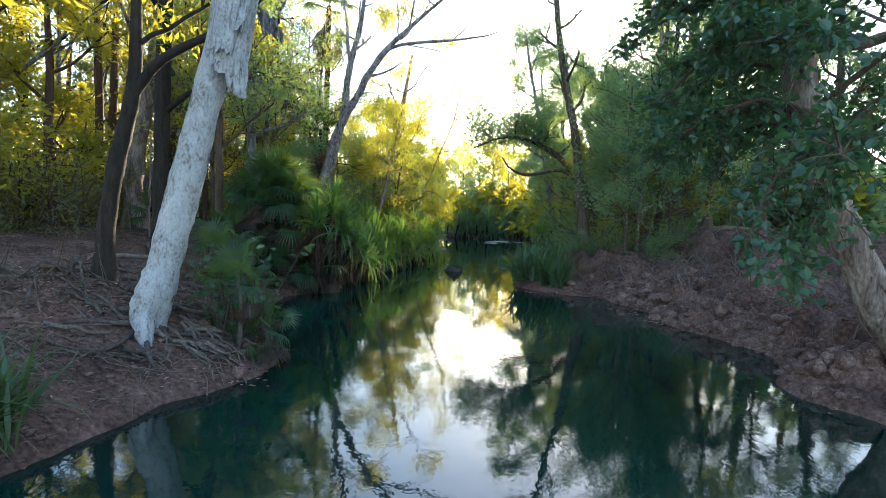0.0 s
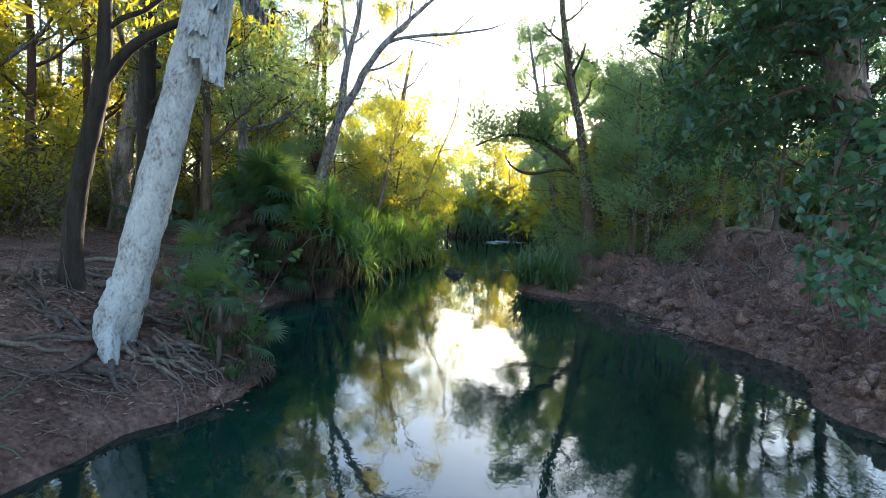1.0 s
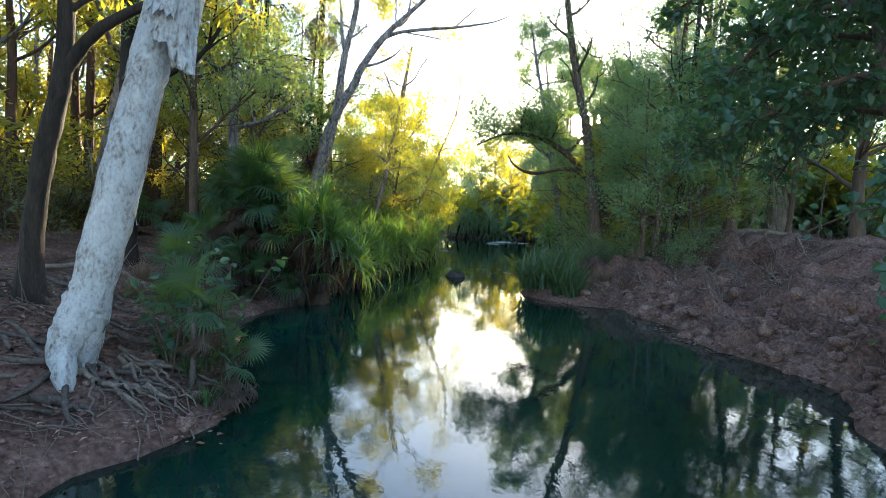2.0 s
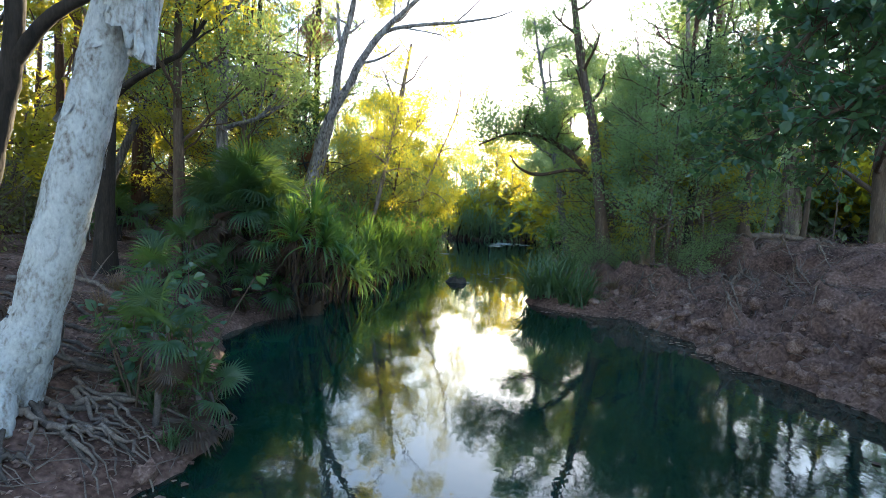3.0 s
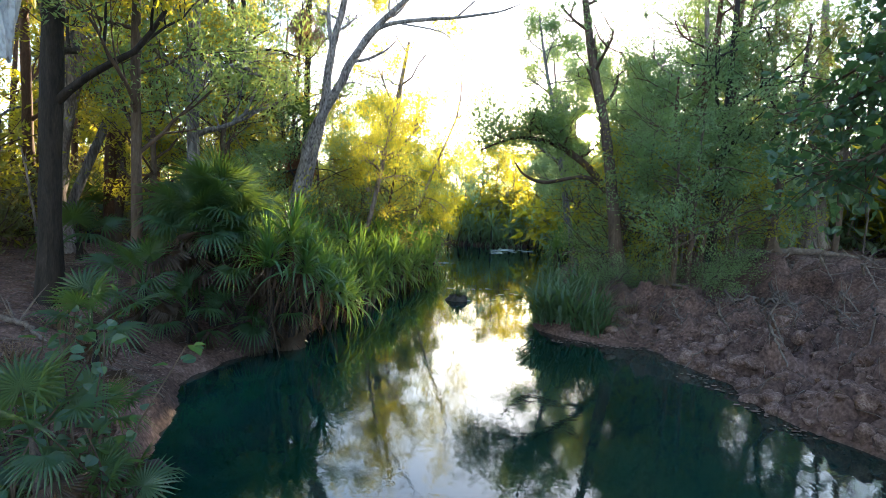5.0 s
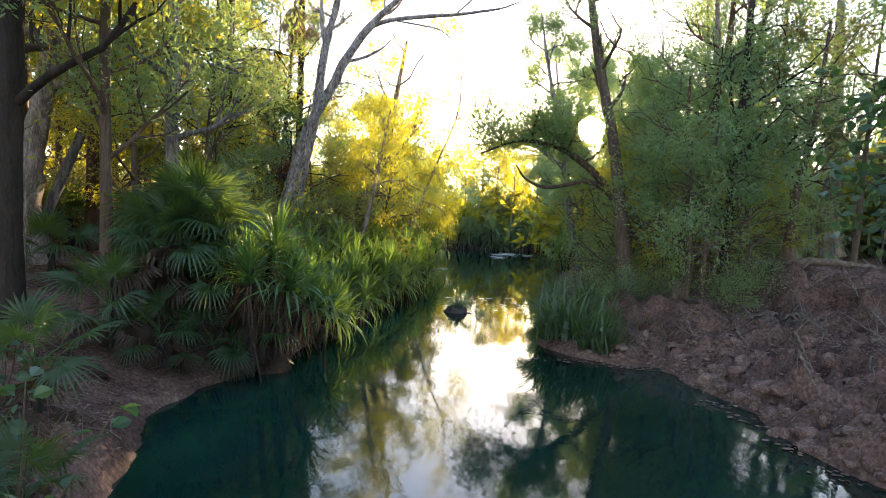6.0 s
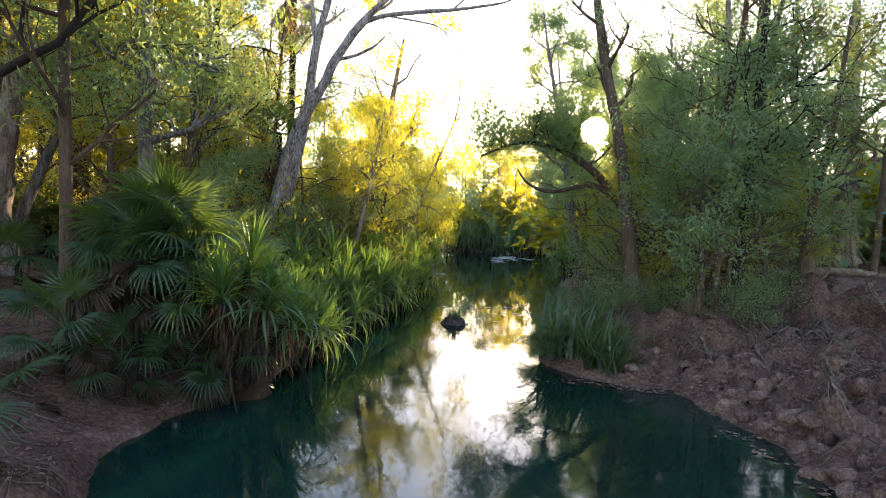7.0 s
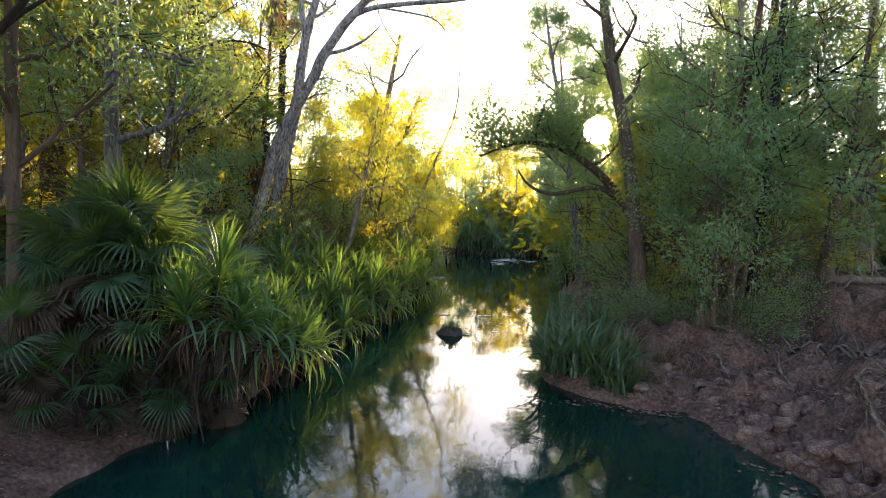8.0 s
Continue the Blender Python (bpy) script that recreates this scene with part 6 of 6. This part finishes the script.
b = Build()
for n, x0, y0, sx, sy in ((60, 1.0, 27.0, 0.9, 1.4), (70, 2.9, 18.45, 0.7, 0.12), (50, 3.7, 18.1, 0.4, 0.1), (16, 4.55, 15.9, 0.16, 0.14), (14, 4.65, 15.2, 0.14, 0.1), (18, 4.75, 14.0, 0.12, 0.12), (16, 5.05, 13.1, 0.14, 0.1), (8, 4.9, 8.9, 0.3, 0.4), (14, -2.35, 8.0, 0.12, 0.5), (10, 0.8, 22, 1.0, 4)):
    p, q = rng.normal(x0, sx, n), rng.normal(y0, sy, n)
    keep = shore(p, q) < -0.02
    for x, y in zip(p[keep], q[keep]):
        s, a = rng.uniform(0.02, 0.06) * (2.2 if y > 35 else 1), rng.uniform(0, 6.28)
        k = np.arange(6) / 6 * 6.283 + a
        ring = np.stack([x + np.cos(k) * s * rng.uniform(0.5, 1.1, 6), y + np.sin(k) * s * rng.uniform(0.5, 1.1, 6), 0.006 + rng.uniform(0, 0.012, 6)], -1)
        b.add(ring, np.array([[0, 1, 2, 3], [0, 3, 4, 5]]))
tagged(new("floating_leaves", b.mesh("floating_leaves", L_LITTER)), "pale fallen leaves floating on the water", "floating leaves", kind="stuff")

b = Build()
for n, x0, y0, sx, sy in ((46, 3.2, 53.0, 0.9, 1.0), (16, 2.2, 49.5, 0.4, 0.7), (22, -1.5, 37.6, 0.35, 0.8), (14, 1.1, 26.5, 0.7, 1.0)):
    p, q = rng.normal(x0, sx, n), rng.normal(y0, sy, n)
    keep = shore(p, q) < -0.05
    for x, y in zip(p[keep], q[keep]):
        s, a = rng.uniform(0.08, 0.26) * (0.5 if y < 45 else 1), rng.uniform(0, 6.28)
        k = np.arange(8) / 8 * 6.283 + a
        rr_ = s * rng.uniform(0.55, 1.1, 8)
        ring = np.stack([x + np.cos(k) * rr_ * 1.5, y + np.sin(k) * rr_, 0.006 + rng.uniform(0, 0.01, 8)], -1)
        b.add(ring, np.array([[0, 1, 2, 7], [2, 3, 6, 7], [3, 4, 5, 6]]))
tagged(new("floating_scum", b.mesh("floating_scum", M_SCUM)), "pale rafts of foam and leaves floating on the creek", "floating rafts", kind="stuff")

# tangle of roots between the paperbark and the water
for k in range(15):
    x0, y0 = rng.uniform(-3.8, -3.2), rng.uniform(7.75, 8.6)
    a, ln = rng.uniform(-0.75, 0.45), rng.uniform(0.5, 1.15)
    root([(x0, y0), (x0 + math.cos(a) * ln * 0.5 + rng.normal(0, 0.06), y0 + math.sin(a) * ln * 0.5 + rng.normal(0, 0.08)), (x0 + math.cos(a) * ln, y0 + math.sin(a) * ln)], rng.uniform(0.012, 0.032), M_DRIFT, "grey root twisting down to the water", 0.05)
for k in range(12):
    x0, y0 = rng.uniform(-6.4, -4.6), rng.uniform(7.8, 9.6)
    z0, a, ln = gz(x0, y0), rng.uniform(0, 6.28), rng.uniform(0.4, 0.9)
    branch("dead_branch", [(x0, y0, z0 + 0.03), (x0 + math.cos(a) * ln * 0.5, y0 + math.sin(a) * ln * 0.5, z0 + rng.uniform(0.08, 0.25)), (x0 + math.cos(a) * ln, y0 + math.sin(a) * ln, gz(x0 + math.cos(a) * ln, y0 + math.sin(a) * ln) + 0.05)], rng.uniform(0.012, 0.03), M_ROOT, "tangled dead branch heaped on the bank", 5)
